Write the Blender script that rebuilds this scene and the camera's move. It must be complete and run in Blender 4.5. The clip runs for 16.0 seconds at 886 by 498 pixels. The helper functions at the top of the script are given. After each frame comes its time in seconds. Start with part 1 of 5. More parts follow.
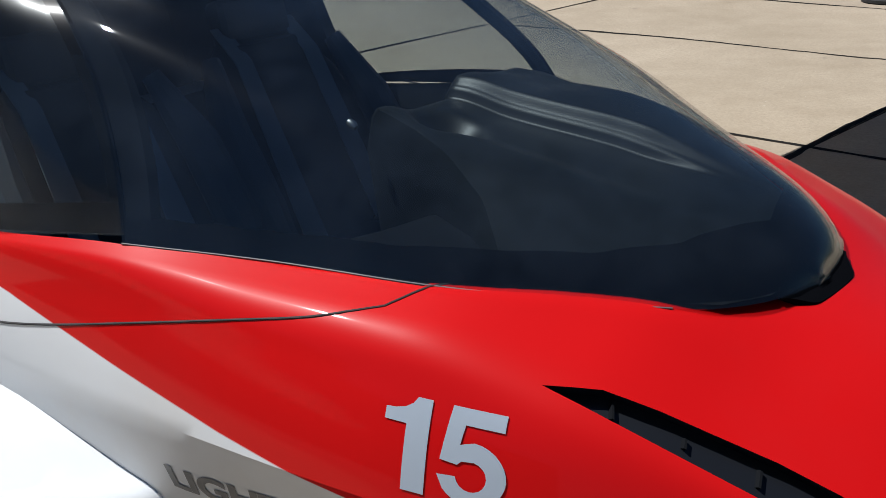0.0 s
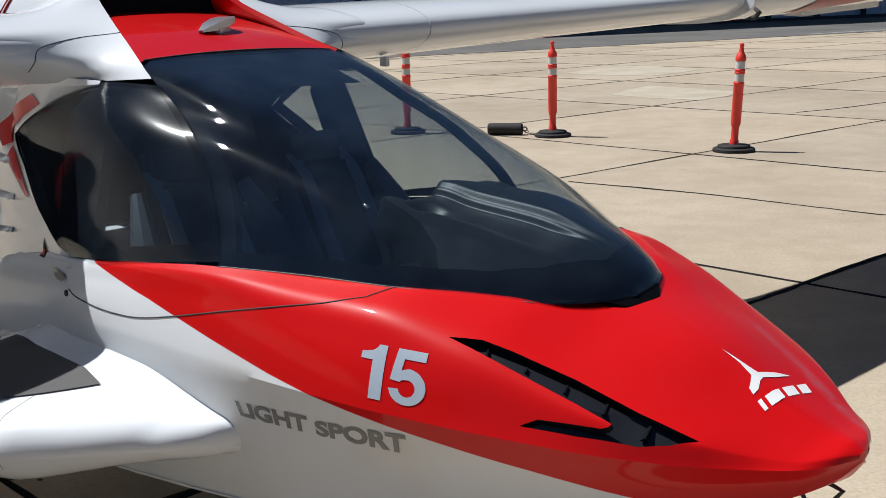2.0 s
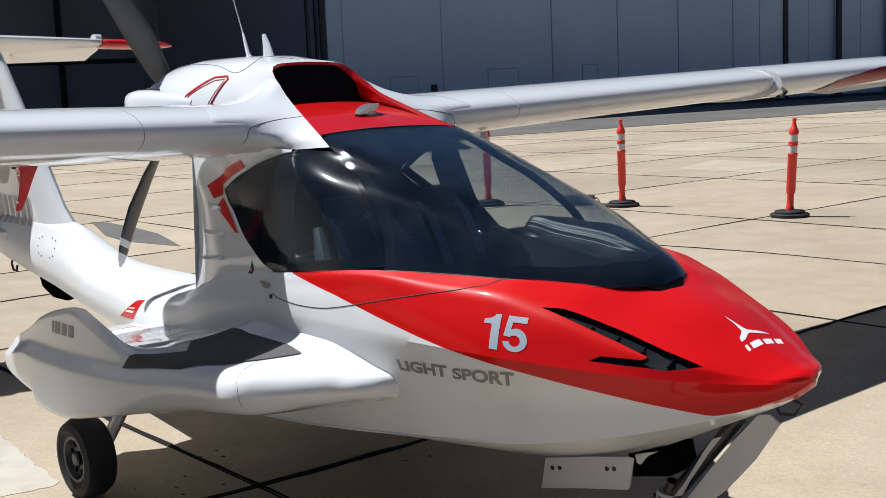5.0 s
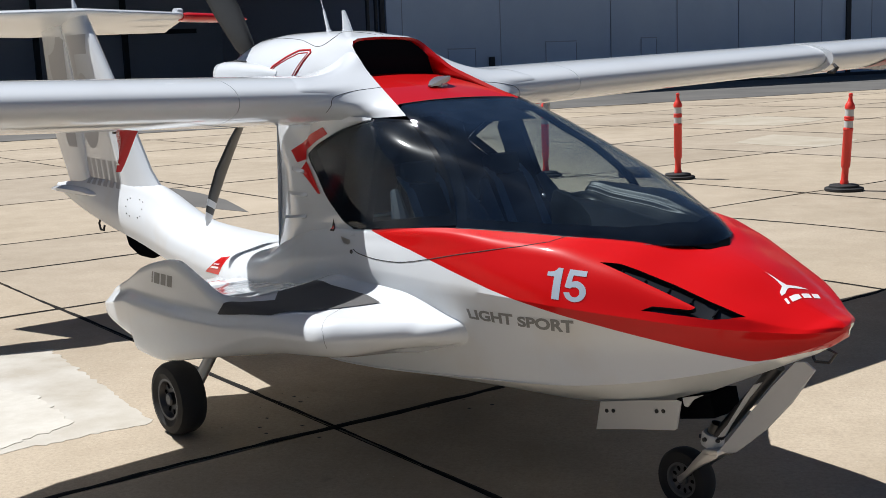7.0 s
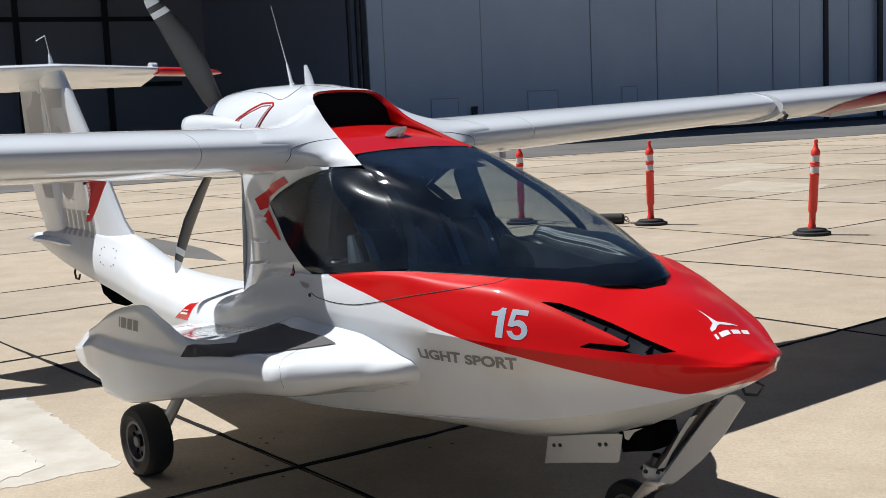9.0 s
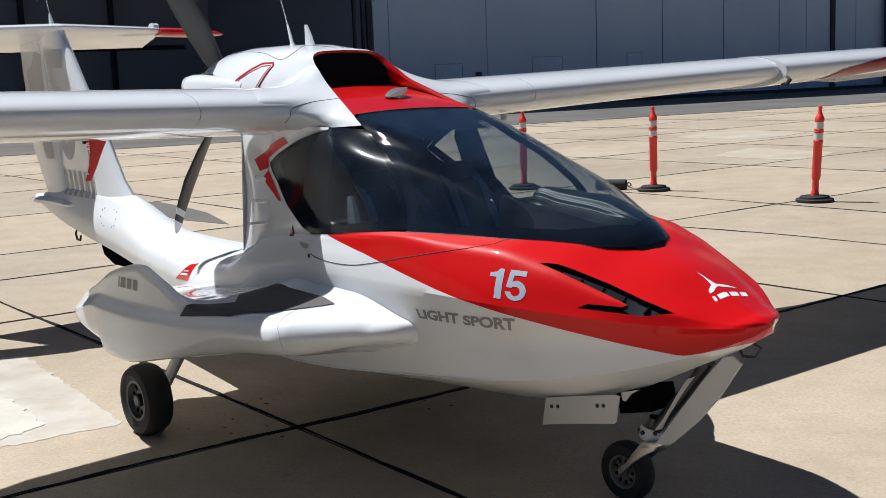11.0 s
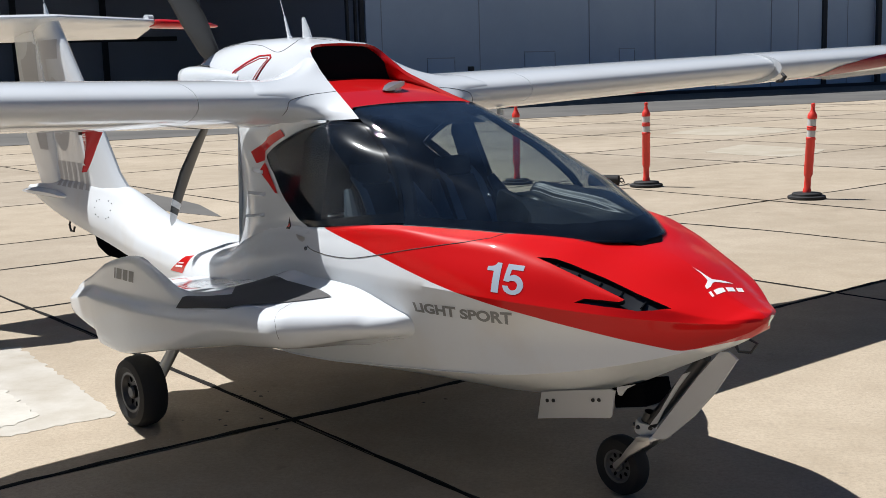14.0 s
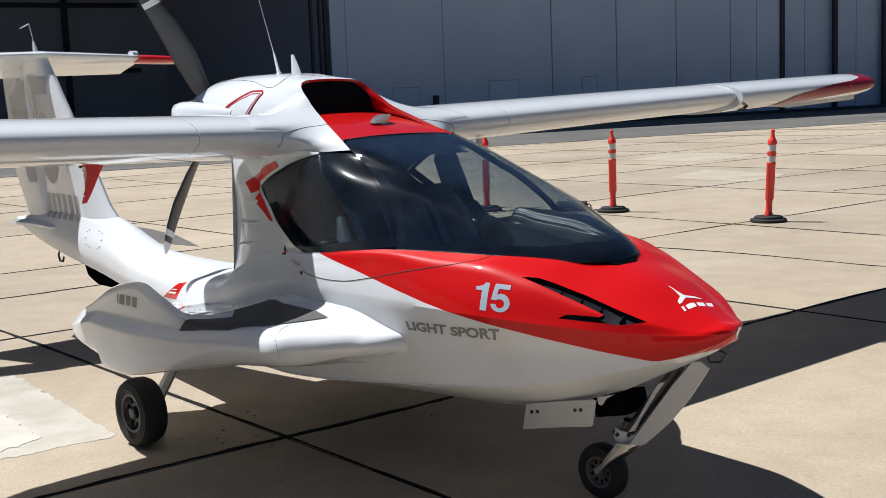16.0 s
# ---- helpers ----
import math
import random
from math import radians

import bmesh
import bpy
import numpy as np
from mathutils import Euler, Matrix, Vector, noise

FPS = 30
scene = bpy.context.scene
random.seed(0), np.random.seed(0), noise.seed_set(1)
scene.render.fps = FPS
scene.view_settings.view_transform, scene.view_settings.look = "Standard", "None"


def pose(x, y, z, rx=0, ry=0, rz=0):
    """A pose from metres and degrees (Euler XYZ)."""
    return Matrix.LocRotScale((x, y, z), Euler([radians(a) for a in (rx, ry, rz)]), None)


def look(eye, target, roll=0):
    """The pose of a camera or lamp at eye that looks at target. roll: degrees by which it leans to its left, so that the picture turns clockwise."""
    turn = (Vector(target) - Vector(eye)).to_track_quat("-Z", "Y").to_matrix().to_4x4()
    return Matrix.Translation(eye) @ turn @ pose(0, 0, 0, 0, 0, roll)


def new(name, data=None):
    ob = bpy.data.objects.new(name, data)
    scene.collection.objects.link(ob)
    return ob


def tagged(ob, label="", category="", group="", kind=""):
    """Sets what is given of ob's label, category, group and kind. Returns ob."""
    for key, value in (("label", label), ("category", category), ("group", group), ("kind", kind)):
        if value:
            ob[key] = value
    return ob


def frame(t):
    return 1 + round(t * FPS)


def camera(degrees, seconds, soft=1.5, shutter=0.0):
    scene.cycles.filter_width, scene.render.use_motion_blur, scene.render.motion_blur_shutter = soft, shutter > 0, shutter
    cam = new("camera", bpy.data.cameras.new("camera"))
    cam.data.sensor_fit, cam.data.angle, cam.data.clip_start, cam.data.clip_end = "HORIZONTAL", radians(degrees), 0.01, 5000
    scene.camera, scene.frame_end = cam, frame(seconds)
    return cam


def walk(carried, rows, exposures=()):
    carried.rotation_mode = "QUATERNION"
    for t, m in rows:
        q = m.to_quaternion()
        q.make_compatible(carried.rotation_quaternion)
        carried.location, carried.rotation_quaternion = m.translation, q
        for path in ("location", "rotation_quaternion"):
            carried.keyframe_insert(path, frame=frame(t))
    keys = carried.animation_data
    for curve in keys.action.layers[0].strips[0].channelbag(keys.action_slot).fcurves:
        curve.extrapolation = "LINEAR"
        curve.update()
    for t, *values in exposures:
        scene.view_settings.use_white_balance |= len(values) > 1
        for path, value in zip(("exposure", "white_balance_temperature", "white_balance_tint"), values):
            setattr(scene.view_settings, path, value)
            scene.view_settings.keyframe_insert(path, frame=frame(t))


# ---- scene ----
cam = camera(41.3, 16.0, 0.85)
PATH = [
    (0, (0.2, 0.192, 1.638), (0.113, 2.068, 0.951), -2.0),
    (0.5, (0.329, -0.049, 1.653), (0.214, 1.855, 1.052), -1.6),
    (1, (0.342, -0.359, 1.667), (0.188, 1.565, 1.144), -1.2),
    (1.5, (0.427, -0.61, 1.677), (0.219, 1.322, 1.204), -0.9),
    (2, (0.524, -0.862, 1.689), (0.286, 1.08, 1.274), -1.4),
    (2.5, (0.511, -1.129, 1.682), (0.305, 0.824, 1.303), -1.8),
    (3, (0.535, -1.409, 1.705), (0.369, 0.551, 1.346), -1.3),
    (3.5, (0.64, -1.658, 1.695), (0.451, 0.307, 1.374), -0.2),
    (4, (0.628, -1.859, 1.722), (0.323, 0.096, 1.432), -1.2),
    (4.2, (0.589, -1.935, 1.719), (0.254, 0.017, 1.441), -1.9),
    (6.3, (0.671, -2.467, 1.721), (0.242, -0.535, 1.429), -2.0),
    (6.5, (0.631, -2.51, 1.72), (0.17, -0.588, 1.414), -2.3),
    (7, (0.642, -2.593, 1.731), (0.19, -0.671, 1.412), -2.1),
    (7.5, (0.752, -2.684, 1.74), (0.382, -0.738, 1.457), -1.9),
    (8, (0.813, -2.753, 1.736), (0.452, -0.802, 1.483), -2.4),
    (8.5, (0.827, -2.78, 1.734), (0.413, -0.838, 1.498), -2.7),
    (8.7, (0.828, -2.772, 1.734), (0.402, -0.832, 1.498), -2.7),
    (10.8, (0.843, -2.77, 1.711), (0.412, -0.837, 1.433), -2.1),
    (11, (0.844, -2.764, 1.709), (0.407, -0.834, 1.415), -2.2),
    (11.5, (0.839, -2.74, 1.706), (0.382, -0.82, 1.38), -2.4),
    (12, (0.833, -2.733, 1.708), (0.37, -0.815, 1.382), -2.3),
    (12.5, (0.836, -2.738, 1.71), (0.376, -0.816, 1.401), -2.2),
    (13, (0.836, -2.747, 1.709), (0.381, -0.822, 1.416), -2.1),
    (13.5, (0.842, -2.736, 1.709), (0.404, -0.807, 1.414), -1.9),
    (14, (0.82, -2.778, 1.709), (0.399, -0.847, 1.405), -1.7),
    (14.5, (0.747, -2.933, 1.72), (0.362, -0.995, 1.415), -2.2),
    (15, (0.72, -3.061, 1.727), (0.384, -1.114, 1.411), -2.6),
    (15.5, (0.754, -3.087, 1.735), (0.41, -1.139, 1.442), -2.2),
    (16, (0.787, -3.116, 1.737), (0.424, -1.166, 1.478), -2.2),
]
walk(cam, [(t, look(eye, target, roll)) for t, eye, target, roll in PATH], [(0.0, 0.16, 6150, 10), (0.5, 0.06, 6150, 10), (1.0, -0.08, 6150, 10), (1.5, 0.22, 6150, 10), (2.0, 0.27, 6150, 10), (3.0, 0.38, 6150, 10), (3.5, 0.45, 6150, 10), (4.0, 0.40, 6150, 10), (7.0, 0.33, 6150, 10), (16.0, 0.37, 6150, 10)])


# ---- world, sun ----
SUN_EL = 60.0
AIR = pose(0.514, 1.777, 0, 0, 0, -37.5)          # the airplane's frame: x to the nose, y to port, z up
sun_to = (AIR.to_3x3() @ Vector((-0.459, -0.2035, math.sin(radians(SUN_EL))))).normalized()
world = bpy.data.worlds.new("sky")
scene.world = world
world.use_nodes = True
wn = world.node_tree
sky = wn.nodes.new("ShaderNodeTexSky")
sky.sky_type = "NISHITA"
sky.sun_disc = False
sky.sun_elevation = radians(SUN_EL)
sky.sun_rotation = math.atan2(sun_to.x, sun_to.y)
sky.dust_density = 0.1
sky.ozone_density = 9.0
wn.links.new(sky.outputs[0], wn.nodes["Background"].inputs[0])
wn.nodes["Background"].inputs[1].default_value = 0.026
sun = new("sun", bpy.data.lights.new("sun", "SUN"))
sun.data.energy, sun.data.angle, sun.data.color = 5.0, radians(0.55), (1.0, 0.96, 0.90)
sun.matrix_world = look((0, 0, 30), Vector((0, 0, 30)) - sun_to)


# ---- small tools ----
def material(name, base, rough=0.5, metal=0.0, coat=0.0):
    m = bpy.data.materials.new(name)
    m.use_nodes = True
    b = m.node_tree.nodes["Principled BSDF"]
    b.inputs["Base Color"].default_value = (*base, 1)
    b.inputs["Roughness"].default_value = rough
    b.inputs["Metallic"].default_value = metal
    b.inputs["Coat Weight"].default_value = coat
    b.inputs["Coat Roughness"].default_value = 0.03
    return m


def node(m, kind, **values):
    n = m.node_tree.nodes.new(kind)
    for k, v in values.items():
        n.inputs[k].default_value = v
    return n


def wire(m, a, b):
    m.node_tree.links.new(a, b)


def bsdf(m):
    return m.node_tree.nodes["Principled BSDF"]


def mixed(m, fac, a, b):
    """A colour mix of a and b (colours or sockets) by the socket fac."""
    n = m.node_tree.nodes.new("ShaderNodeMix")
    n.data_type = "RGBA"
    wire(m, fac, n.inputs[0])
    for socket, v in ((n.inputs[6], a), (n.inputs[7], b)):
        if isinstance(v, tuple):
            socket.default_value = (*v, 1)
        else:
            wire(m, v, socket)
    return n.outputs[2]


def ramp(m, fac, lo, hi):
    n = m.node_tree.nodes.new("ShaderNodeMapRange")
    n.inputs[1].default_value, n.inputs[2].default_value = lo, hi
    wire(m, fac, n.inputs[0])
    return n.outputs[0]


def maths(m, op, a, b=0.0):
    n = m.node_tree.nodes.new("ShaderNodeMath")
    n.operation = op
    for s, v in zip(n.inputs, (a, b)):
        if isinstance(v, (int, float)):
            s.default_value = v
        else:
            wire(m, v, s)
    return n.outputs[0]


def place(m, scale=1.0):
    """Noise-ready object coordinates."""
    return m.node_tree.nodes.new("ShaderNodeTexCoord").outputs["Object"]


def noisy(m, scale, detail=4.0, rough=0.55, where=None):
    n = node(m, "ShaderNodeTexNoise", Scale=scale, Detail=detail, Roughness=rough)
    wire(m, where or place(m), n.inputs["Vector"])
    return n.outputs["Fac"]


def bumped(m, height, strength=0.2, distance=0.01):
    n = node(m, "ShaderNodeBump", Strength=strength, Distance=distance)
    wire(m, height, n.inputs["Height"])
    wire(m, n.outputs[0], bsdf(m).inputs["Normal"])


def part(name, bm, mat, parent=None, label="", smooth=35.0):
    """Links a bmesh, or a mesh, as one object under a thing or a part."""
    if isinstance(bm, bmesh.types.BMesh):
        me = bpy.data.meshes.new(name)
        bm.to_mesh(me)
        bm.free()
    else:
        me = bm
    for x in mat if isinstance(mat, (list, tuple)) else (mat,):
        me.materials.append(x)
    if smooth:
        me.shade_smooth()
        me.set_sharp_from_angle(angle=radians(smooth))
    ob = new(name, me)
    if parent:
        ob.parent = parent
    if label:
        tagged(ob, label)
    return ob


def thing(name, m, label, category, group="", kind=""):
    ob = new(name)
    ob.matrix_world = m
    return tagged(ob, label, category, group, kind)


def curve(xs, ys, x):
    """A smooth curve through (xs, ys), xs rising, at x (array)."""
    xs, ys, x = np.asarray(xs, float), np.asarray(ys, float), np.atleast_1d(np.asarray(x, float))
    d = np.diff(ys, axis=0) / np.diff(xs)[(...,) + (None,) * (ys.ndim - 1)]
    t = np.zeros_like(ys)
    t[1:-1] = np.where(d[:-1] * d[1:] > 0, 2 * d[:-1] * d[1:] / np.where(d[:-1] + d[1:] == 0, 1, d[:-1] + d[1:]), 0)
    t[0], t[-1] = d[0], d[-1]
    i = np.clip(np.searchsorted(xs, x, "right") - 1, 0, len(xs) - 2)
    h = xs[i + 1] - xs[i]
    s = (np.clip(x, xs[0], xs[-1]) - xs[i]) / h
    if ys.ndim > 1:
        s, h = s[:, None], h[:, None]
    return (2 * s**3 - 3 * s**2 + 1) * ys[i] + (s**3 - 2 * s**2 + s) * h * t[i] + (3 * s**2 - 2 * s**3) * ys[i + 1] + (s**3 - s**2) * h * t[i + 1]


def flow(points, n):
    """n points evenly along a smooth curve through the points (Catmull-Rom)."""
    p = np.asarray(points, float)
    e = np.vstack([2 * p[0] - p[1], p, 2 * p[-1] - p[-2]])
    out = []
    for k in range(len(p) - 1):
        a, b, c, d = e[k : k + 4]
        s = np.linspace(0, 1, 24, endpoint=k == len(p) - 2)[:, None]
        out.append(0.5 * (2 * b + (c - a) * s + (2 * a - 5 * b + 4 * c - d) * s**2 + (3 * b - a - 3 * c + d) * s**3))
    q = np.vstack(out)
    l = np.r_[0, np.cumsum(np.linalg.norm(np.diff(q, axis=0), axis=1))]
    return np.stack([np.interp(np.linspace(0, l[-1], n), l, q[:, k]) for k in range(q.shape[1])], 1)


def loft(rings, closed=False, caps=False, flip=False):
    """A bmesh skin over rings of points, all of one length."""
    bm = bmesh.new()
    rows = [[bm.verts.new(tuple(map(float, p))) for p in r] for r in rings]
    n = len(rows[0])
    for a, b in zip(rows, rows[1:]):
        for k in range(n if closed else n - 1):
            q = [a[k], a[(k + 1) % n], b[(k + 1) % n], b[k]]
            bm.faces.new(q[::-1] if flip else q)
    if caps:
        bm.faces.new(rows[0][::-1] if not flip else rows[0])
        bm.faces.new(rows[-1] if not flip else rows[-1][::-1])
    bmesh.ops.remove_doubles(bm, verts=bm.verts, dist=1e-5)
    bmesh.ops.dissolve_degenerate(bm, dist=1e-6, edges=bm.edges)
    bmesh.ops.recalc_face_normals(bm, faces=bm.faces)
    return bm


def thick(bm, t):
    """Gives a skin a thickness t inwards."""
    geo = bmesh.ops.solidify(bm, geom=bm.faces[:], thickness=t)
    bmesh.ops.recalc_face_normals(bm, faces=bm.faces)
    return bm


def box(sx, sy, sz, m=None, bevel=0.0, seg=2):
    bm = bmesh.new()
    bmesh.ops.create_cube(bm, size=1, matrix=(m or Matrix()) @ Matrix.Diagonal((sx, sy, sz, 1)))
    if bevel:
        bmesh.ops.bevel(bm, geom=bm.edges[:], offset=bevel, segments=seg, affect="EDGES", profile=0.7)
    return bm


def join(*bms):
    out = bmesh.new()
    for b in bms:
        me = bpy.data.meshes.new("tmp")
        b.to_mesh(me)
        b.free()
        out.from_mesh(me)
        bpy.data.meshes.remove(me)
    return out


def lathe(profile, n=32, m=None):
    """A turned body: profile of (radius, height) about z."""
    rings = [[(r * math.cos(2 * math.pi * k / n), r * math.sin(2 * math.pi * k / n), h) for k in range(n)] for r, h in profile]
    bm = loft(rings, closed=True)
    if m:
        bmesh.ops.transform(bm, matrix=m, verts=bm.verts)
    return bm


def tube(points, radius, n=10, closed_ends=True):
    """A round rod along points; radius a number or one for each point."""
    p = [Vector(q) for q in points]
    r = radius if isinstance(radius, (list, tuple)) else [radius] * len(p)
    rings = []
    side = None
    for k, q in enumerate(p):
        d = (p[min(k + 1, len(p) - 1)] - p[max(k - 1, 0)]).normalized()
        side = (side - side.dot(d) * d).normalized() if side else d.orthogonal().normalized()
        other = d.cross(side)
        rings.append([q + r[k] * (math.cos(2 * math.pi * j / n) * side + math.sin(2 * math.pi * j / n) * other) for j in range(n)])
    return loft(rings, closed=True, caps=closed_ends)


def plate(outline, m, t, bevel=0.0):
    """A flat plate of thickness t from a 2D outline, laid by m (its face is local z = 0, going down)."""
    bm = bmesh.new()
    top = [bm.verts.new((x, y, 0)) for x, y in outline]
    f = bm.faces.new(top)
    ext = bmesh.ops.extrude_face_region(bm, geom=[f])
    bmesh.ops.translate(bm, vec=(0, 0, -t), verts=[v for v in ext["geom"] if isinstance(v, bmesh.types.BMVert)])
    bmesh.ops.recalc_face_normals(bm, faces=bm.faces)
    if bevel:
        bmesh.ops.bevel(bm, geom=bm.edges[:], offset=bevel, segments=2, affect="EDGES", profile=0.7)
    bmesh.ops.transform(bm, matrix=m, verts=bm.verts)
    return bm


# ---- materials ----
def painted(name, base, rough=0.3, coat=1.0, dirt=0.06):
    """Gloss paint with faint dust and waviness."""
    m = material(name, base, 0.4, 0, coat)
    bsdf(m).inputs["Specular IOR Level"].default_value = 0.1
    bsdf(m).inputs["Coat Roughness"].default_value = 0.015
    bsdf(m).inputs["Coat IOR"].default_value = 1.5
    dust = tuple(0.75 * c + 0.25 * d for c, d in zip(base, (0.42, 0.38, 0.32)))
    wire(m, mixed(m, ramp(m, noisy(m, 2.2, 6), 0.5, 0.95), base, dust) if dirt else node(m, "ShaderNodeRGB").outputs[0], bsdf(m).inputs["Base Color"])
    return m


WHITE, RED, GREY = (0.73, 0.765, 0.80), (0.56, 0.0045, 0.005), (0.23, 0.235, 0.235)
white = painted("white_gloss_paint", WHITE)
red = painted("red_gloss_paint", RED, coat=0.8)
dark_red = painted("dark_red_paint", (0.24, 0.006, 0.016), coat=0.3)
grey_mark = material("grey_marking", GREY, 0.45)
silver_mark = material("pale_silver_marking", (0.39, 0.46, 0.55), 0.4)
white_mark = material("white_marking", (0.82, 0.82, 0.82), 0.4)
# white made darker and cooler: the nose gear's shade is put into its colour
dull_white = painted("dimmed_white_paint", (0.56, 0.57, 0.585), 0.5, 0.1)
black_plastic = material("black_plastic", (0.009, 0.0105, 0.014), 0.3, 0, 0.2)
seal_grey = material("grey_rubber_seal", (0.10, 0.10, 0.11), 0.6)
trim_black = material("black_trim", (0.004, 0.0045, 0.006), 0.95)
cabin_black = material("dark_cabin_lining", (0.010, 0.011, 0.013), 0.7)
seat_grey = material("dark_grey_leather", (0.032, 0.037, 0.045), 0.55)
dash_grey = material("charcoal_dashboard", (0.0085, 0.0100, 0.0105), 0.42)
for some in (trim_black, cabin_black, seat_grey, dash_grey):
    bsdf(some).inputs["Specular IOR Level"].default_value = 0.0 if some in (trim_black, cabin_black) else 0.3
strap_grey = material("grey_webbing", (0.22, 0.27, 0.33), 0.8)
seat_trim = material("blue_grey_leather", (0.09, 0.11, 0.14), 0.5)
rubber = material("tyre_rubber", (0.014, 0.014, 0.015), 0.75)
steel = material("brushed_steel", (0.55, 0.55, 0.56), 0.32, 1.0)
rim_grey = material("grey_cast_rim", (0.16, 0.16, 0.165), 0.45, 0.6)
dark_metal = material("dark_metal", (0.06, 0.06, 0.065), 0.4, 0.8)
seam_dark = material("panel_gap", (0.03, 0.03, 0.033), 0.8)
grip = material("anti_slip_pad", (0.082, 0.081, 0.082), 0.85)
bumped(grip, noisy(grip, 400, 2), 0.5, 0.002)
bumped(rubber, noisy(rubber, 120, 3), 0.2, 0.003)
for some in (dash_grey, seat_grey):
    bumped(some, noisy(some, 260, 3), 0.15, 0.002)
prop_grey = material("carbon_blade", (0.011, 0.012, 0.014), 0.40)
lens_clear = material("clear_lens", (0.75, 0.74, 0.70), 0.12, 0, 0.8)

# two-tone livery: red above a sweeping line, white below
livery = material("red_and_white_livery", WHITE, 0.4, 0, 0.36)
bsdf(livery).inputs["Coat Roughness"].default_value = 0.05
bsdf(livery).inputs["Coat IOR"].default_value = 1.48
bsdf(livery).inputs["Specular IOR Level"].default_value = 0.1
xyz = livery.node_tree.nodes.new("ShaderNodeSeparateXYZ")
wire(livery, place(livery), xyz.inputs[0])
line = livery.node_tree.nodes.new("ShaderNodeValToRGB")
stops = [(-1.30, 1.098), (-1.091, 1.052), (-0.96, 1.026), (-0.82, 1.001), (-0.594, 0.946), (-0.393, 0.898), (-0.219, 0.863), (-0.076, 0.833), (0.056, 0.809), (0.174, 0.784), (0.287, 0.761), (0.392, 0.739), (0.488, 0.717), (0.512, 0.716), (0.58, 0.732), (0.70, 0.76)]
els = line.color_ramp.elements
while len(els) < len(stops):
    els.new(0.5)
for e, (px, pz) in zip(els, stops):
    e.position = (px + 1.4) / 2.2
    e.color = (pz - 0.5,) * 3 + (1,)
wire(livery, ramp(livery, xyz.outputs[0], -1.4, 0.8), line.inputs[0])
over = maths(livery, "SUBTRACT", maths(livery, "SUBTRACT", xyz.outputs[2], 0.5), line.outputs[0])
isred = ramp(livery, over, -0.0012, 0.0012)
dusty = ramp(livery, noisy(livery, 2.6, 6), 0.52, 1.0)
# scuffed streak running to the tip of the nose
off_line = maths(livery, "ABSOLUTE", maths(livery, "ADD", maths(livery, "SUBTRACT", xyz.outputs[1], 0.365), maths(livery, "MULTIPLY", xyz.outputs[0], 0.42)))
scuff = maths(livery, "MULTIPLY", maths(livery, "MULTIPLY", ramp(livery, off_line, 0.032, 0.002), ramp(livery, xyz.outputs[0], 0.22, 0.42)), ramp(livery, noisy(livery, 22, 6, 0.7), 0.30, 0.62))
scuff = maths(livery, "MULTIPLY", scuff, 0.55)
red_coat = mixed(livery, scuff, mixed(livery, dusty, RED, (0.56, 0.012, 0.013)), (0.22, 0.13, 0.17))
wire(livery, mixed(livery, isred, mixed(livery, dusty, WHITE, (0.66, 0.63, 0.58)), red_coat), bsdf(livery).inputs["Base Color"])
wire(livery, maths(livery, "SUBTRACT", 0.36, maths(livery, "MULTIPLY", scuff, 0.6)), bsdf(livery).inputs["Coat Weight"])


def tinted(name, tint, edge=0.9, base=0.05, film_low=0.003, film_high=0.006, haze=0.004, rough=0.03):
    """Thin tinted acrylic: tinted see-through with a glossy skin."""
    m = material(name, tint, 0.0)
    t = m.node_tree
    clear = t.nodes.new("ShaderNodeBsdfTransparent")
    clear.inputs[0].default_value = (*tint, 1)
    gloss = node(m, "ShaderNodeBsdfGlossy", Roughness=rough)
    face = t.nodes.new("ShaderNodeLayerWeight").outputs["Facing"]
    sheen = maths(m, "ADD", maths(m, "MULTIPLY", maths(m, "POWER", face, 5.0), edge), base)
    mix = t.nodes.new("ShaderNodeMixShader")
    wire(m, sheen, mix.inputs[0])
    wire(m, clear.outputs[0], mix.inputs[1])
    wire(m, gloss.outputs[0], mix.inputs[2])
    scratch = node(m, "ShaderNodeBsdfGlossy", Roughness=0.24)
    hazy = t.nodes.new("ShaderNodeMixShader")
    wire(m, maths(m, "ADD", maths(m, "MULTIPLY", ramp(m, noisy(m, 3.0, 3, 0.5), 0.3, 0.7), 0.4 * haze), 0.6 * haze), hazy.inputs[0])
    wire(m, mix.outputs[0], hazy.inputs[1])
    wire(m, scratch.outputs[0], hazy.inputs[2])
    mix = hazy
    # dust film; its blue and even base level also paint in sky sheen
    dust = node(m, "ShaderNodeBsdfDiffuse", Color=(0.50, 0.68, 1.0, 1))
    film = maths(m, "ADD", maths(m, "MULTIPLY", ramp(m, noisy(m, 5.0, 8, 0.7), 0.42, 0.72), film_high), film_low)
    film = maths(m, "ADD", film, maths(m, "MULTIPLY", ramp(m, noisy(m, 130.0, 4, 0.6), 0.70, 0.76), 0.02))
    dusty = t.nodes.new("ShaderNodeMixShader")
    wire(m, film, dusty.inputs[0])
    wire(m, mix.outputs[0], dusty.inputs[1])
    wire(m, dust.outputs[0], dusty.inputs[2])
    wire(m, dusty.outputs[0], t.nodes["Material Output"].inputs[0])
    return m


glass = tinted("smoked_canopy_glass", (0.84, 0.88, 0.89), 0.9, 0.06, 0.0026, 0.010, 0.0002, 0.009)
side_glass = tinted("smoked_side_glass", (0.74, 0.78, 0.79), 0.5, 0.026, 0.0055, 0.010, 0.0022, 0.05)

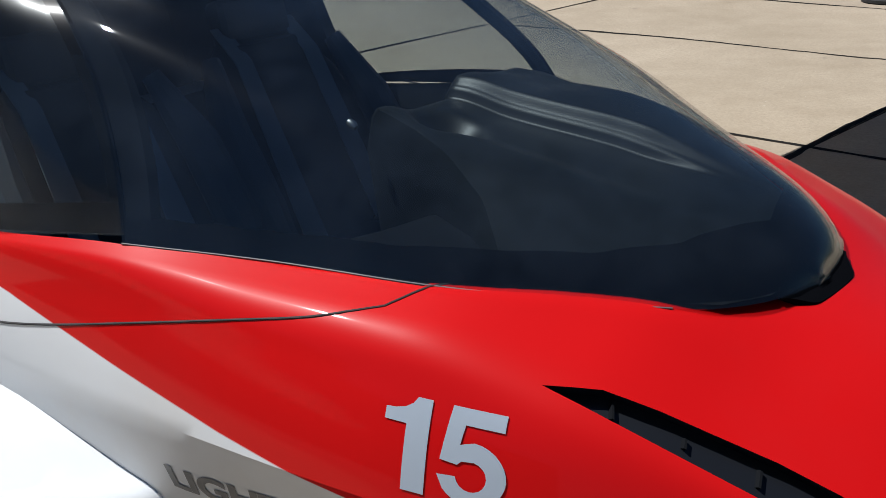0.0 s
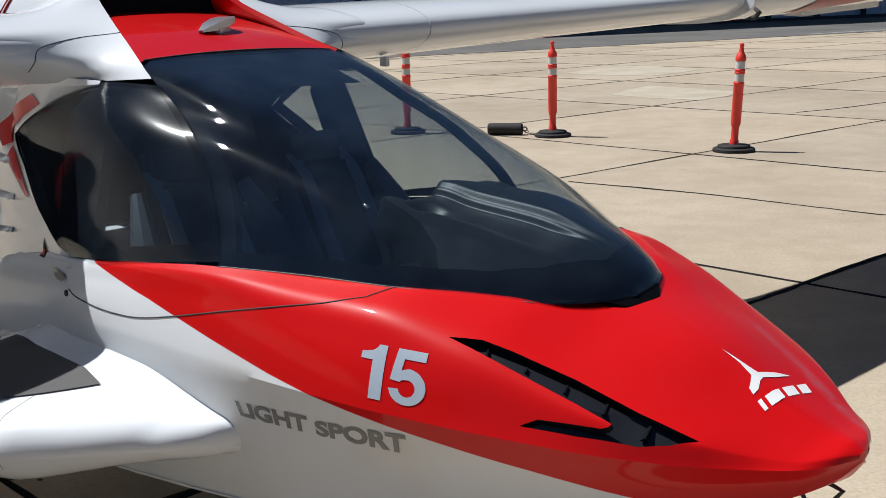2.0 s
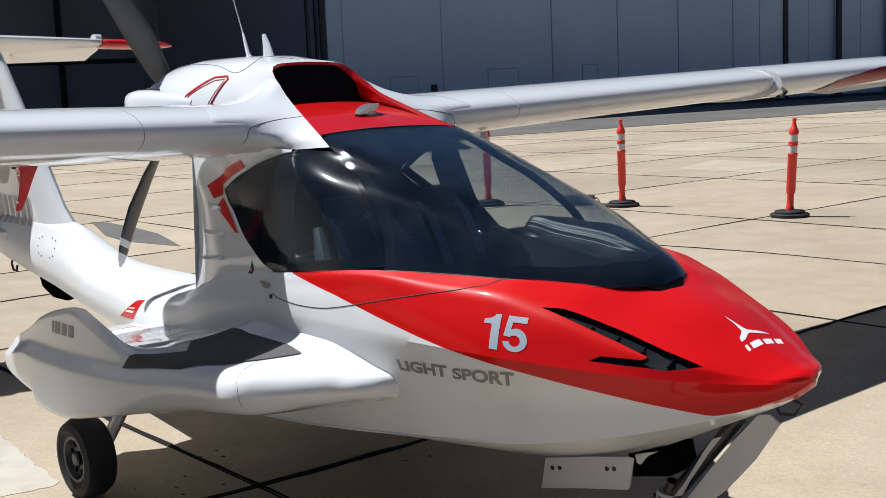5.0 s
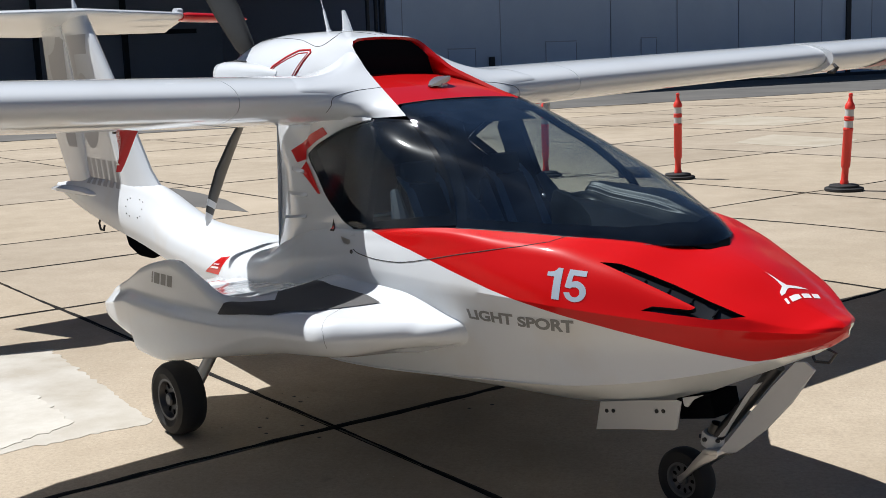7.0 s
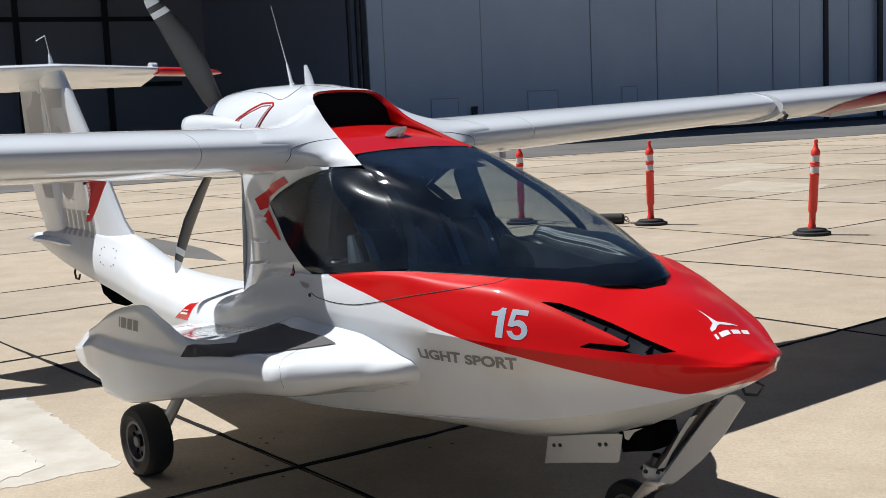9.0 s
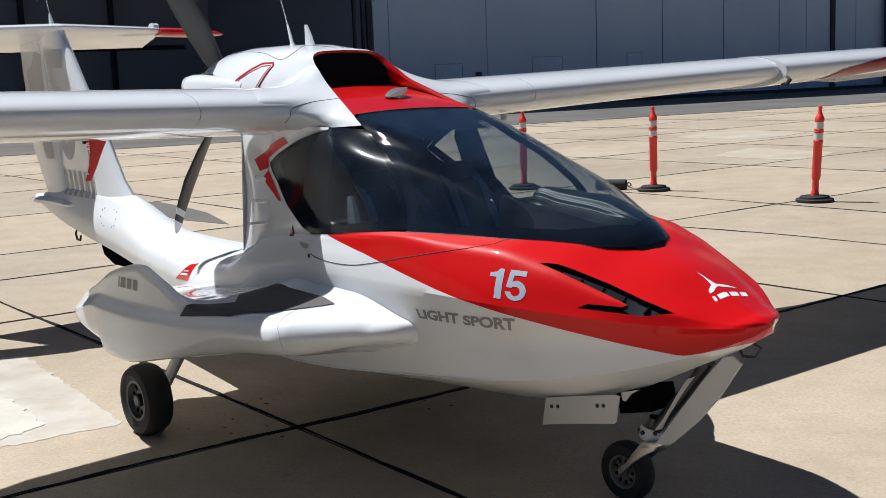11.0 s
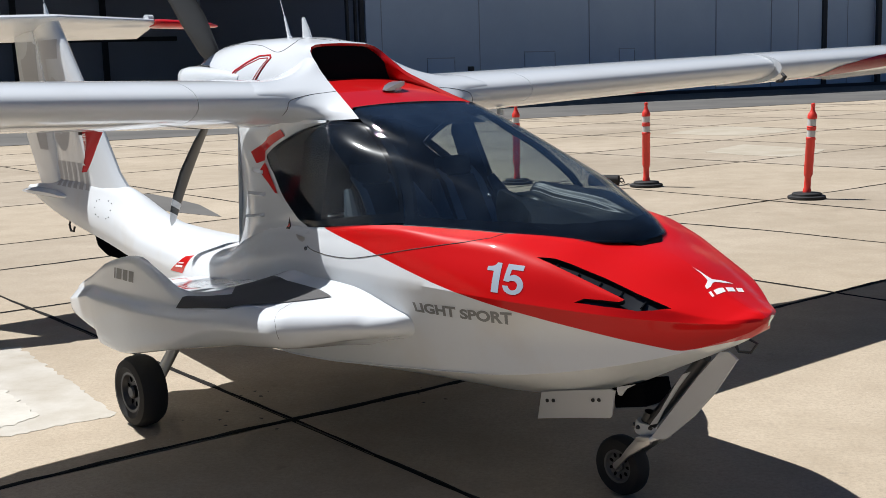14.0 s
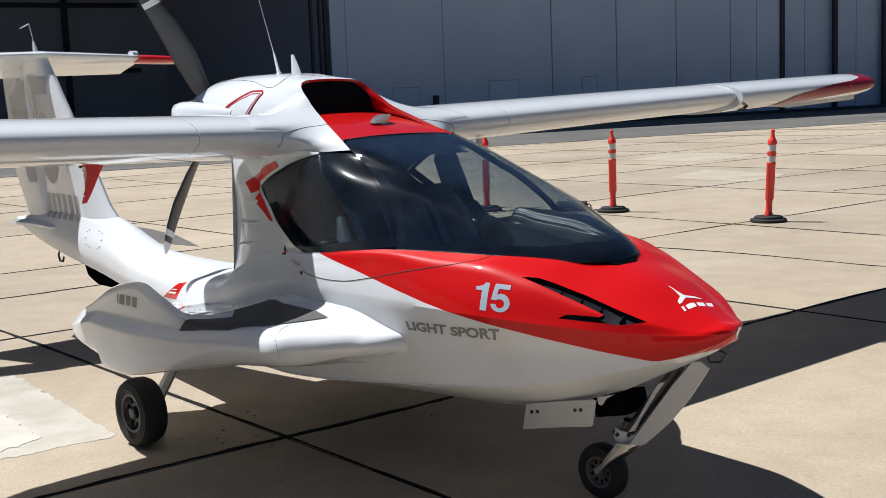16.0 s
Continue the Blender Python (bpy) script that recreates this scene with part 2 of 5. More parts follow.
# ground
concrete = material("worn_apron_concrete", (0.4, 0.36, 0.3), 0.85)
geo = concrete.node_tree.nodes.new("ShaderNodeNewGeometry").outputs["Position"]
rnd = concrete.node_tree.nodes.new("ShaderNodeObjectInfo").outputs["Random"]
broad = maths(concrete, "ADD", maths(concrete, "MULTIPLY", noisy(concrete, 0.32, 4, 0.55, geo), 0.55), maths(concrete, "MULTIPLY", noisy(concrete, 2.4, 9, 0.68, geo), 0.45))
c1 = mixed(concrete, ramp(concrete, broad, 0.38, 0.62), (0.341, 0.280, 0.203), (0.471, 0.398, 0.306))
c2 = mixed(concrete, maths(concrete, "MULTIPLY", ramp(concrete, noisy(concrete, 45, 10, 0.85, geo), 0.45, 0.64), 0.7), c1, (0.249, 0.216, 0.163))
c2 = mixed(concrete, ramp(concrete, noisy(concrete, 42, 4, 0.7, geo), 0.66, 0.71), c2, (0.517, 0.480, 0.410))
spot = ramp(concrete, noisy(concrete, 4.5, 4, 0.6, geo), 0.66, 0.74)
c3 = mixed(concrete, maths(concrete, "MULTIPLY", spot, 0.5), c2, (0.214, 0.186, 0.151))
rusty = ramp(concrete, noisy(concrete, 1.3, 3, 0.5, geo), 0.73, 0.80)
c3 = mixed(concrete, maths(concrete, "MULTIPLY", rusty, 0.5), c3, (0.390, 0.265, 0.146))
hue = mixed(concrete, rnd, (0.92, 0.92, 0.93), (1.07, 1.06, 1.04))
tone = concrete.node_tree.nodes.new("ShaderNodeMix")
tone.data_type, tone.blend_type = "RGBA", "MULTIPLY"
tone.inputs[0].default_value = 1.0
wire(concrete, c3, tone.inputs[6])
wire(concrete, hue, tone.inputs[7])
wire(concrete, tone.outputs[2], bsdf(concrete).inputs["Base Color"])
bumped(concrete, noisy(concrete, 110, 6, 0.75, geo), 0.16, 0.004)

patch_mat = material("pale_concrete_patch", (0.66, 0.64, 0.6), 0.85)
geo = patch_mat.node_tree.nodes.new("ShaderNodeNewGeometry").outputs["Position"]
wire(patch_mat, mixed(patch_mat, ramp(patch_mat, noisy(patch_mat, 2.0, 8, 0.6, geo), 0.38, 0.66), (0.510, 0.490, 0.445), (0.385, 0.348, 0.289)), bsdf(patch_mat).inputs["Base Color"])
bumped(patch_mat, noisy(patch_mat, 160, 4, 0.7, geo), 0.3, 0.005)

fresh_mat = material("fresh_pale_concrete", (0.66, 0.64, 0.6), 0.85)
geo = fresh_mat.node_tree.nodes.new("ShaderNodeNewGeometry").outputs["Position"]
wire(fresh_mat, mixed(fresh_mat, ramp(fresh_mat, noisy(fresh_mat, 3.0, 8, 0.65, geo), 0.36, 0.66), (0.57, 0.55, 0.50), (0.46, 0.43, 0.375)), bsdf(fresh_mat).inputs["Base Color"])
bumped(fresh_mat, noisy(fresh_mat, 160, 4, 0.7, geo), 0.3, 0.005)

wicket_line = material("faint_grey_outline", (0.36, 0.42, 0.53), 0.7)
worn_pale = material("worn_pale_concrete", (0.55, 0.49, 0.39), 0.85)
geo = worn_pale.node_tree.nodes.new("ShaderNodeNewGeometry").outputs["Position"]
wire(worn_pale, mixed(worn_pale, ramp(worn_pale, noisy(worn_pale, 1.1, 8, 0.65, geo), 0.35, 0.65), (0.361, 0.314, 0.239), (0.454, 0.410, 0.332)), bsdf(worn_pale).inputs["Base Color"])
tar = material("joint_tar", (0.016, 0.015, 0.014), 0.8)
bsdf(tar).inputs["Specular IOR Level"].default_value = 0.08
bumped(tar, noisy(tar, 60, 4), 0.5, 0.01)
asphalt = material("dark_asphalt", (0.10, 0.097, 0.092), 0.9)
geo = asphalt.node_tree.nodes.new("ShaderNodeNewGeometry").outputs["Position"]
wire(asphalt, mixed(asphalt, ramp(asphalt, noisy(asphalt, 0.25, 8, 0.6, geo), 0.3, 0.75), (0.075, 0.073, 0.07), (0.15, 0.145, 0.135)), bsdf(asphalt).inputs["Base Color"])

hangar_paint = material("blue_grey_door_paint", (0.13, 0.155, 0.19), 0.6)
geo = hangar_paint.node_tree.nodes.new("ShaderNodeNewGeometry").outputs["Position"]
wire(hangar_paint, mixed(hangar_paint, ramp(hangar_paint, noisy(hangar_paint, 0.35, 6, 0.6, geo), 0.3, 0.75), (0.48, 0.59, 0.75), (0.56, 0.67, 0.82)), bsdf(hangar_paint).inputs["Base Color"])
hangar_dark = material("dark_hangar_steel", (0.03, 0.033, 0.04), 0.7)
hangar_inside = material("hangar_interior", (0.42, 0.44, 0.50), 0.9)
post_red = material("orange_red_plastic", (0.75, 0.045, 0.03), 0.45)
band_mat = material("reflective_band", (0.55, 0.56, 0.56), 0.5)


# ---- the airplane ----
plane = thing("amphibious_airplane", AIR, "red and white amphibious airplane with pusher propeller parked on concrete", "airplane")

# hull: x, keel z, chine y z, widest y z, shoulder y z, sill y z, top z
HULL = np.array([
    (-5.95, 0.870, 0.010, 0.875, 0.016, 0.890, 0.016, 0.900, 0.010, 0.910, 0.915),
    (-5.35, 0.715, 0.055, 0.750, 0.070, 0.810, 0.066, 0.880, 0.045, 0.940, 0.980),
    (-4.78, 0.635, 0.105, 0.680, 0.120, 0.760, 0.110, 0.850, 0.076, 0.970, 1.040),
    (-4.30, 0.575, 0.150, 0.635, 0.165, 0.725, 0.150, 0.825, 0.086, 0.945, 1.000),
    (-3.66, 0.490, 0.220, 0.565, 0.230, 0.655, 0.200, 0.735, 0.105, 0.785, 0.805),
    (-2.93, 0.400, 0.315, 0.510, 0.325, 0.630, 0.285, 0.715, 0.150, 0.758, 0.768),
    (-2.30, 0.330, 0.430, 0.490, 0.460, 0.680, 0.420, 0.790, 0.270, 0.845, 0.862),
    (-1.95, 0.290, 0.490, 0.428, 0.555, 0.760, 0.530, 0.880, 0.420, 0.960, 0.980),
    (-1.60, 0.272, 0.522, 0.418, 0.612, 0.860, 0.570, 1.000, 0.535, 1.030, 1.030),
    (-1.25, 0.280, 0.534, 0.438, 0.640, 0.890, 0.614, 1.034, 0.602, 1.042, 0.760),
    (-0.90, 0.296, 0.532, 0.474, 0.642, 0.890, 0.616, 1.064, 0.600, 1.077, 0.720),
    (-0.625, 0.314, 0.524, 0.505, 0.630, 0.885, 0.586, 1.074, 0.553, 1.095, 0.740),
    (-0.41, 0.338, 0.512, 0.528, 0.610, 0.880, 0.550, 1.062, 0.475, 1.091, 1.060),
    (-0.165, 0.380, 0.490, 0.556, 0.575, 0.870, 0.504, 1.053, 0.405, 1.085, 1.072),
    (0.03, 0.438, 0.457, 0.588, 0.526, 0.860, 0.460, 1.008, 0.286, 1.064, 1.066),
    (0.20, 0.520, 0.400, 0.622, 0.468, 0.850, 0.417, 0.954, 0.240, 1.005, 1.031),
    (0.35, 0.594, 0.344, 0.660, 0.405, 0.840, 0.379, 0.904, 0.196, 0.961, 0.987),
    (0.50, 0.668, 0.247, 0.704, 0.312, 0.830, 0.289, 0.868, 0.140, 0.896, 0.912),
    (0.595, 0.716, 0.172, 0.742, 0.214, 0.822, 0.189, 0.838, 0.077, 0.859, 0.868),
    (0.645, 0.746, 0.118, 0.762, 0.153, 0.819, 0.130, 0.829, 0.055, 0.842, 0.848),
    (0.681, 0.772, 0.056, 0.782, 0.079, 0.817, 0.064, 0.829, 0.021, 0.838, 0.841),
    (0.702, 0.804, 0.010, 0.806, 0.018, 0.816, 0.014, 0.822, 0.008, 0.826, 0.827),
])


def by_segment(points, k):
    """A smooth curve through the points, k steps between each two of them."""
    p = np.asarray(points, float)
    e = np.vstack([2 * p[0] - p[1], p, 2 * p[-1] - p[-2]])
    out = []
    for i in range(len(p) - 1):
        a, b, c, d = e[i : i + 4]
        s = np.linspace(0, 1, k, endpoint=False)[:, None]
        m0, m1 = 0.5 * (c - a) * min(1, np.linalg.norm(c - b) / max(np.linalg.norm(b - a), 1e-9)), 0.5 * (d - b) * min(1, np.linalg.norm(c - b) / max(np.linalg.norm(d - c), 1e-9))
        out.append((2 * s**3 - 3 * s**2 + 1) * b + (s**3 - 2 * s**2 + s) * m0 + (3 * s**2 - 2 * s**3) * c + (s**3 - s**2) * m1)
    return np.vstack(out + [p[-1:]])


def ridged(a, b, c):
    """From a over a narrow ridge at b to c, slightly bellied below the ridge."""
    a, b, c = (np.array(p) for p in (a, b, c))
    b1, b2 = b + 0.22 * (a - b), b + 0.40 * (c - b)
    t = np.linspace(0, 1, 8, endpoint=False)[:, None]
    rise = a + (b1 - a) * t + np.array((-0.005, 0.002)) * 4 * t * (1 - t)
    t = np.linspace(0, 1, 6, endpoint=False)[:, None]
    turn = (1 - t) ** 2 * b1 + 2 * t * (1 - t) * b + t**2 * b2
    return np.vstack([rise, turn, np.linspace(b2, c, 5)])


def middle(x):
    """The middle line of the nose, a little to starboard towards the tip."""
    return np.interp(x, (-1.6, -1.3, 0.5), (0.0, 0.0, -0.023))


def hull_ring(x):
    """Starboard half of a hull section, keel to top."""
    k, cy, cz, wy, wz, sy, sz, dy, dz, t = (float(curve(HULL[:, 0], HULL[:, n], x)[0]) for n in range(1, 11))
    low = np.linspace((0, k), (-cy, cz), 6)[:-1]
    sharp = min(max((x + 2.6) / 0.8, 0), 1)
    hollow = 0.42 + 0.43 * min(max((x + 0.48) / 0.38, 0), 1)
    low_side = flow([(-cy, cz), (-hollow * cy - (1 - hollow) * wy, 0.5 * cz + 0.5 * wz), (-wy, wz)], 10)
    k = min(max((x + 0.20) / 0.35, 0), 1)
    k = k * k * (3 - 2 * k)
    upper = (1 - k) * ridged((-wy, wz), (-sy, sz), (-dy, dz)) + k * by_segment([(-wy, wz), (-sy, sz), (-dy, dz)], 9)
    side = np.vstack([low_side[:-1], upper])
    side = (1 - sharp) * flow([(-cy, cz), (-wy, wz), (-sy, sz), (-dy, dz)], 28) + sharp * side
    top = flow([(-sy, sz), (-dy, dz), (-0.5 * dy, 0.25 * dz + 0.75 * t), (0, t), (0.5 * dy, 0.25 * dz + 0.75 * t)], 60)
    a = int(np.argmin(np.hypot(*(top - (-dy, dz)).T)))
    b = int(np.argmin(np.abs(top[:, 0])))
    top = top[np.linspace(a, b, 9).round().astype(int)][1:]
    top[-1, 0] = 0
    return np.array([(x, y, z) for y, z in np.vstack([low, side, top])])


def flow_u(points, n):
    """A smooth curve through the points, evenly by their count."""
    p = np.asarray(points, float)
    return curve(np.arange(len(p)), p, np.linspace(0, len(p) - 1, n))


def mirrored(ring):
    r = np.array(ring, float)
    m = float(np.interp(r[0][0], (-1.6, -0.6, -0.1, 0.5), (0.0, 0.0, 0.007, -0.028)))
    r[:, 1] += m * min(max((r[0][0] - 0.52) / 0.16, 0), 1)
    r[[0, -1], 1] = m
    return np.vstack([r, r[::-1][1:-1] * (1, -1, 1) + (0, 2 * m, 0)])


xs = np.unique(np.r_[np.linspace(-5.95, -1.6, 34), np.linspace(-1.6, 0.5, 80), np.linspace(0.5, 0.702, 24)])
hull_bm = loft([mirrored(hull_ring(x)) for x in xs], closed=True, caps=True)
if hull_bm.calc_volume(signed=True) < 0:
    bmesh.ops.reverse_faces(hull_bm, faces=hull_bm.faces)
for f in hull_bm.faces:
    c = f.calc_center_median()
    if -1.58 < c.x < -0.2 and abs(c.y) < 0.985 * float(curve(HULL[:, 0], HULL[:, 8], c.x)[0]) and c.z > 0.62:
        f.material_index = 1
    if -0.2 <= c.x < 0.13 and c.z > 1.0 and abs(c.y) < 0.84 * float(np.interp(c.x, (-0.2, -0.165, 0.0, 0.10, 0.14), (0.42, 0.408, 0.29, 0.19, 0.09))):
        f.material_index = 1
hull = part("hull", hull_bm, (livery, cabin_black), plane, "glossy white hull with a sweeping red nose", smooth=24)
from mathutils.bvhtree import BVHTree

HT = BVHTree.FromPolygons([v.co for v in hull.data.vertices], [p.vertices for p in hull.data.polygons])


# canopy: sections from the sill to the crown, from the tip to the door split
SECT = [((0.172, 0.0, 1.046), (0.170, 0.0, 1.052)), ((0.158, 0.105, 1.051), (0.140, 0.0, 1.088)), ((0.110, 0.205, 1.056), (0.05, 0.0, 1.143)), ((0.005, 0.287, 1.065), (-0.12, 0.0, 1.211)),
        ((-0.175, 0.402, 1.085), (-0.42, 0.0, 1.320)), ((-0.41, 0.475, 1.092), (-0.83, 0.0, 1.443)), ((-0.625, 0.553, 1.096), (-1.245, 0.0, 1.556))]
SPOTS = np.array([0, 0.06, 0.16, 0.30, 0.55, 0.80, 1.0])
S_LOW, S_TOP = np.array([s[0] for s in SECT]), np.array([s[1] for s in SECT])
SPLIT = flow([(-0.625, -0.553, 1.096), (-0.655, -0.530, 1.158), (-0.695, -0.505, 1.220), (-0.770, -0.468, 1.295), (-0.862, -0.435, 1.365), (-0.990, -0.398, 1.435), (-1.125, -0.378, 1.503), (-1.205, -0.350, 1.541), (-1.232, -0.20, 1.552), (-1.245, 0.0, 1.556)], 201)


def oval_section(s, v):
    a, b = curve(SPOTS, S_LOW, s)[0], curve(SPOTS, S_TOP, s)[0]
    q = v * math.pi / 2
    h = math.sin(q) ** (2 / 2.14)
    w = max(math.cos(q), 0.0) ** (2 / 2.14)
    return np.array((a[0] + (b[0] - a[0]) * h**0.85, -a[1] * w, a[2] + (b[2] - a[2]) * h))


def canopy(s, v, off=0.0):
    """A point of the canopy, starboard for v in 0..1 (sill to crown); off metres inwards."""
    t = min(max((s - 0.4) / 0.6, 0), 1)
    t = t * t * (3 - 2 * t)
    p = oval_section(s, v) + t * (SPLIT[int(round(v * 200))] - oval_section(1.0, v))
    p[1] += float(middle(p[0])) * v
    d = p - np.array((p[0] - 0.1, 0, 0.95))
    return p - off * d / max(np.linalg.norm(d), 0.05)


def coons(bottom, top, left, right, n=14, m=18):
    """A patch over four edge curves (bottom and top run left to right, left and right run bottom to top)."""
    b, t, l, r = flow(bottom, n), flow(top, n), flow(left, m), flow(right, m)
    rows = []
    for j in range(m):
        v = j / (m - 1)
        row = []
        for i in range(n):
            u = i / (n - 1)
            row.append((1 - v) * b[i] + v * t[i] + (1 - u) * l[j] + u * r[j] - ((1 - u) * (1 - v) * b[0] + u * (1 - v) * b[-1] + (1 - u) * v * t[0] + u * v * t[-1]))
        rows.append(np.array(row))
    return rows


def across(p, sign=-1):
    """Points of the cabin as they are (1) or carried over to port (-1)."""
    p = np.array(p, float)
    if sign < 0:
        p[..., 1] = 2 * middle(p[..., 0]) - p[..., 1]
    return p


# windscreen
vs = np.linspace(0, 1, 25)
ws = [np.vstack([[canopy(s, v) for v in vs], [across(canopy(s, v)) for v in vs[::-1][1:]]]) for s in np.linspace(0.0, 1.0, 44)]
part("windscreen", thick(loft(ws), 0.005), glass, plane, "smoked one-piece windscreen")


def band(s0, s1, v0, v1, name, n=30, m=10, off=0.012):
    """A black border band on the inner side of the glass between the given bounds (functions of 0..1)."""
    rows = []
    for i in range(n):
        u = i / (n - 1)
        rows.append([canopy(s0(u) + (s1(u) - s0(u)) * j / (m - 1), v0(u) + (v1(u) - v0(u)) * j / (m - 1), off) for j in range(m)])
    for sign in (1, -1):
        part(name, loft([across(r, sign) for r in rows]), trim_black, plane)


# border along the sill, wider to the tip, and along the door split and roof
band(lambda u: u, lambda u: u, lambda u: 0.0, lambda u: float(np.interp(u, (0, 0.125, 0.14, 0.19, 0.28, 0.40, 0.59, 0.78, 0.92, 1), (1, 1, 0.75, 0.43, 0.24, 0.16, 0.085, 0.05, 0.04, 0.035))), "windscreen_border", 60, 14, 0.007)
for sign in (1, -1):
    rail = []
    for v in np.linspace(0.03, 1.0, 40):
        g = 0.026 * v
        corners = [canopy(s, v, d) for s, d in ((0.966 - g, 0.010), (0.998, 0.010), (0.998, 0.026), (0.985, 0.036), (0.970 - g, 0.034), (0.960 - g, 0.022))]
        rail.append(across(corners, sign))
    part("door_pillar", loft(rail, closed=True, caps=True), cabin_black, plane)
band(lambda u: 0.86 + 0.14 * u, lambda u: 0.86 + 0.14 * u, lambda u: 0.80, lambda u: 1.0, "roof_liner")

# grey seal along the sill
for sign in (1, -1):
    part("windscreen_seal", tube([across(canopy(s, 0.0, -0.001), sign) for s in np.linspace(0.22, 1.0, 50)], 0.0015, 6), seal_grey, plane)

# dashboard: a crested starboard top, a sunk middle and the instrument hood to port
def ease(t):
    t = np.clip(t, 0.0, 1.0)
    return t * t * (3 - 2 * t)


def dash_row(k):
    """A row across the dashboard: k is 0 at the windscreen's tip and 1 at the rear rim, which runs forward to starboard."""
    x = 0.145 - 0.72 * k
    w = float(np.interp(-x, -S_LOW[:, 0], S_LOW[:, 1])) - 0.022
    m = float(middle(x))
    hood_y = float(np.interp(x, (-0.56, -0.25, 0.05), (0.120, 0.150, 0.16)))
    side = min(hood_y, m + w - 0.06)
    y = np.concatenate([np.linspace(m - w, -0.08 * k, 26)[:-1], np.linspace(-0.08 * k, side - 0.02, 30)[:-1], np.linspace(side - 0.02, side + 0.03, 14)[:-1], np.linspace(side + 0.03, m + w, 26)])
    rear = np.interp(y, (-0.50, -0.36, -0.207, -0.125, -0.095, -0.078), (-0.02, -0.09, -0.255, -0.40, -0.48, -0.575)) - 0.05 * ease((y - 0.1) / 0.25)
    x = 0.145 + (rear - 0.145) * k
    w = np.interp(-x, -S_LOW[:, 0], S_LOW[:, 1]) - 0.024
    m = middle(x)
    y = np.clip(y, m - w, m + w)
    base = np.interp(x, (-0.6, -0.2, 0.05, 0.14), (1.088, 1.076, 1.064, 1.056))
    shelf = curve((-0.65, -0.56, -0.45, -0.25, -0.10, 0.05, 0.145), (1.197, 1.198, 1.176, 1.150, 1.118, 1.082, 1.058), x)
    z = base + (shelf - base) * np.clip((y - m + w) / (0.20 + 0.25 * w), 0, 1) ** 0.8
    z = z - (shelf - base) * ease((y - 0.72 * (m + w)) / (0.28 * (m + w)))
    # sunk dish, the trough beside the hood and the hood
    z = z - 0.03 * np.exp(-((((x + 0.485) / 0.055) ** 2 + ((y + 0.005) / 0.050) ** 2) ** 2))
    z = z - 0.020 * ease((y + 0.06) / 0.08) * ease((hood_y - y) / 0.012) * ease((-0.02 - x) / 0.2)
    lift = np.interp(x, (-0.60, -0.45, -0.2, 0.02), (0.014, 0.020, 0.022, 0.0))
    z = z + lift * ease((y - hood_y) / 0.022) * (1 - ease((y - 0.80 * (m + w)) / (0.2 * (m + w))))
    z = z - 0.030 * ease((y - hood_y - 0.03) / 0.20) * ease((-0.30 - x) / 0.25)
    return np.stack([x, y, np.maximum(z, base - 0.01)], 1)


rows = [dash_row(k) for k in np.linspace(0, 1, 64)]
rows.append(rows[-1] + (-0.012, 0, -0.014))
rows.append(rows[-1] + (-0.015, 0, -0.06))
rows.append(rows[-1] * (1, 1, 0) + (0.05, 0, 0.8))
part("dashboard", loft(rows), dash_grey, plane, "charcoal dashboard with an instrument hood", 60)
part("dash_knob", lathe([(0, 0.02), (0.006, 0.018), (0.008, 0.008), (0.005, 0)], 14, pose(-0.585, -0.115, 1.172, 0, -60, 0)), steel, plane, "small shiny dashboard knob")


def seat(y):
    s = new("seat")
    s.parent = plane
    tagged(s, "dark grey bucket seat")
    back = [[(x + 0.05 * c[0], y + w * c[1], z) for c in [(math.cos(a), math.copysign(abs(math.sin(a)) ** 0.6, math.sin(a))) for a in np.linspace(0, 2 * math.pi, 20, endpoint=False)]] for x, z, w in ((-0.98, 0.74, 0.19), (-1.05, 0.88, 0.215), (-1.13, 1.03, 0.215), (-1.19, 1.13, 0.18), (-1.215, 1.18, 0.13), (-1.225, 1.205, 0.10))]
    part("backrest", loft(back, closed=True, caps=True), seat_grey, s)
    part("headrest", box(0.06, 0.19, 0.10, pose(-1.245, y, 1.245, 0, -14, 0), 0.025, 3), seat_grey, s)
    for side in (-1, 1):
        strap = [[(-1.015 - 0.10 * t * 2.4 + (0.062 if t < 0.9 else 0.02), y + side * (0.105 - 0.01 * t) + w * (1.25 - 0.4 * t), 0.80 + 0.44 * t) for w in (-0.024, 0.024)] for t in np.linspace(0, 1, 8)]
        part("harness_strap", thick(loft(strap), 0.003), strap_grey, s, "grey harness strap")
        part("side_bolster", tube([(-0.93, y + side * 0.20, 0.78), (-1.0, y + side * 0.215, 0.92), (-1.09, y + side * 0.21, 1.06), (-1.17, y + side * 0.175, 1.19)], [0.03, 0.045, 0.042, 0.02], 10), seat_trim, s)
    part("cushion", box(0.48, 0.42, 0.12, pose(-0.78, y, 0.78, 0, -6, 0), 0.04, 3), seat_grey, s)


seat(-0.25)
seat(0.25)
for sign in (-1, 1):
    bar = [(-1.215, 1.03), (-1.40, 1.03), (-1.425, 1.19), (-1.45, 1.40), (-1.38, 1.47), (-1.28, 1.45)]
    body = []
    for k, t in ((0.0, 0.0), (1.0, 0.0), (1.0, 1.0), (0.0, 1.0)):
        body.append([(x + (1 - k) * 0.01, sign * ((0.560 - 0.27 * (z - 1.03) - (0.0 if z < 1.42 else 0.02)) - 0.035 * t - 0.006), z) for x, z in bar])
    part("cabin_pillar", loft(body[1:3], closed=True, caps=True), cabin_black, plane)
part("rear_bulkhead", loft([[(-1.56, y, 0.75), (-1.74, y, 1.15), (-1.88, y, 1.50)] for y in np.linspace(-0.43, 0.43, 9)]), cabin_black, plane)
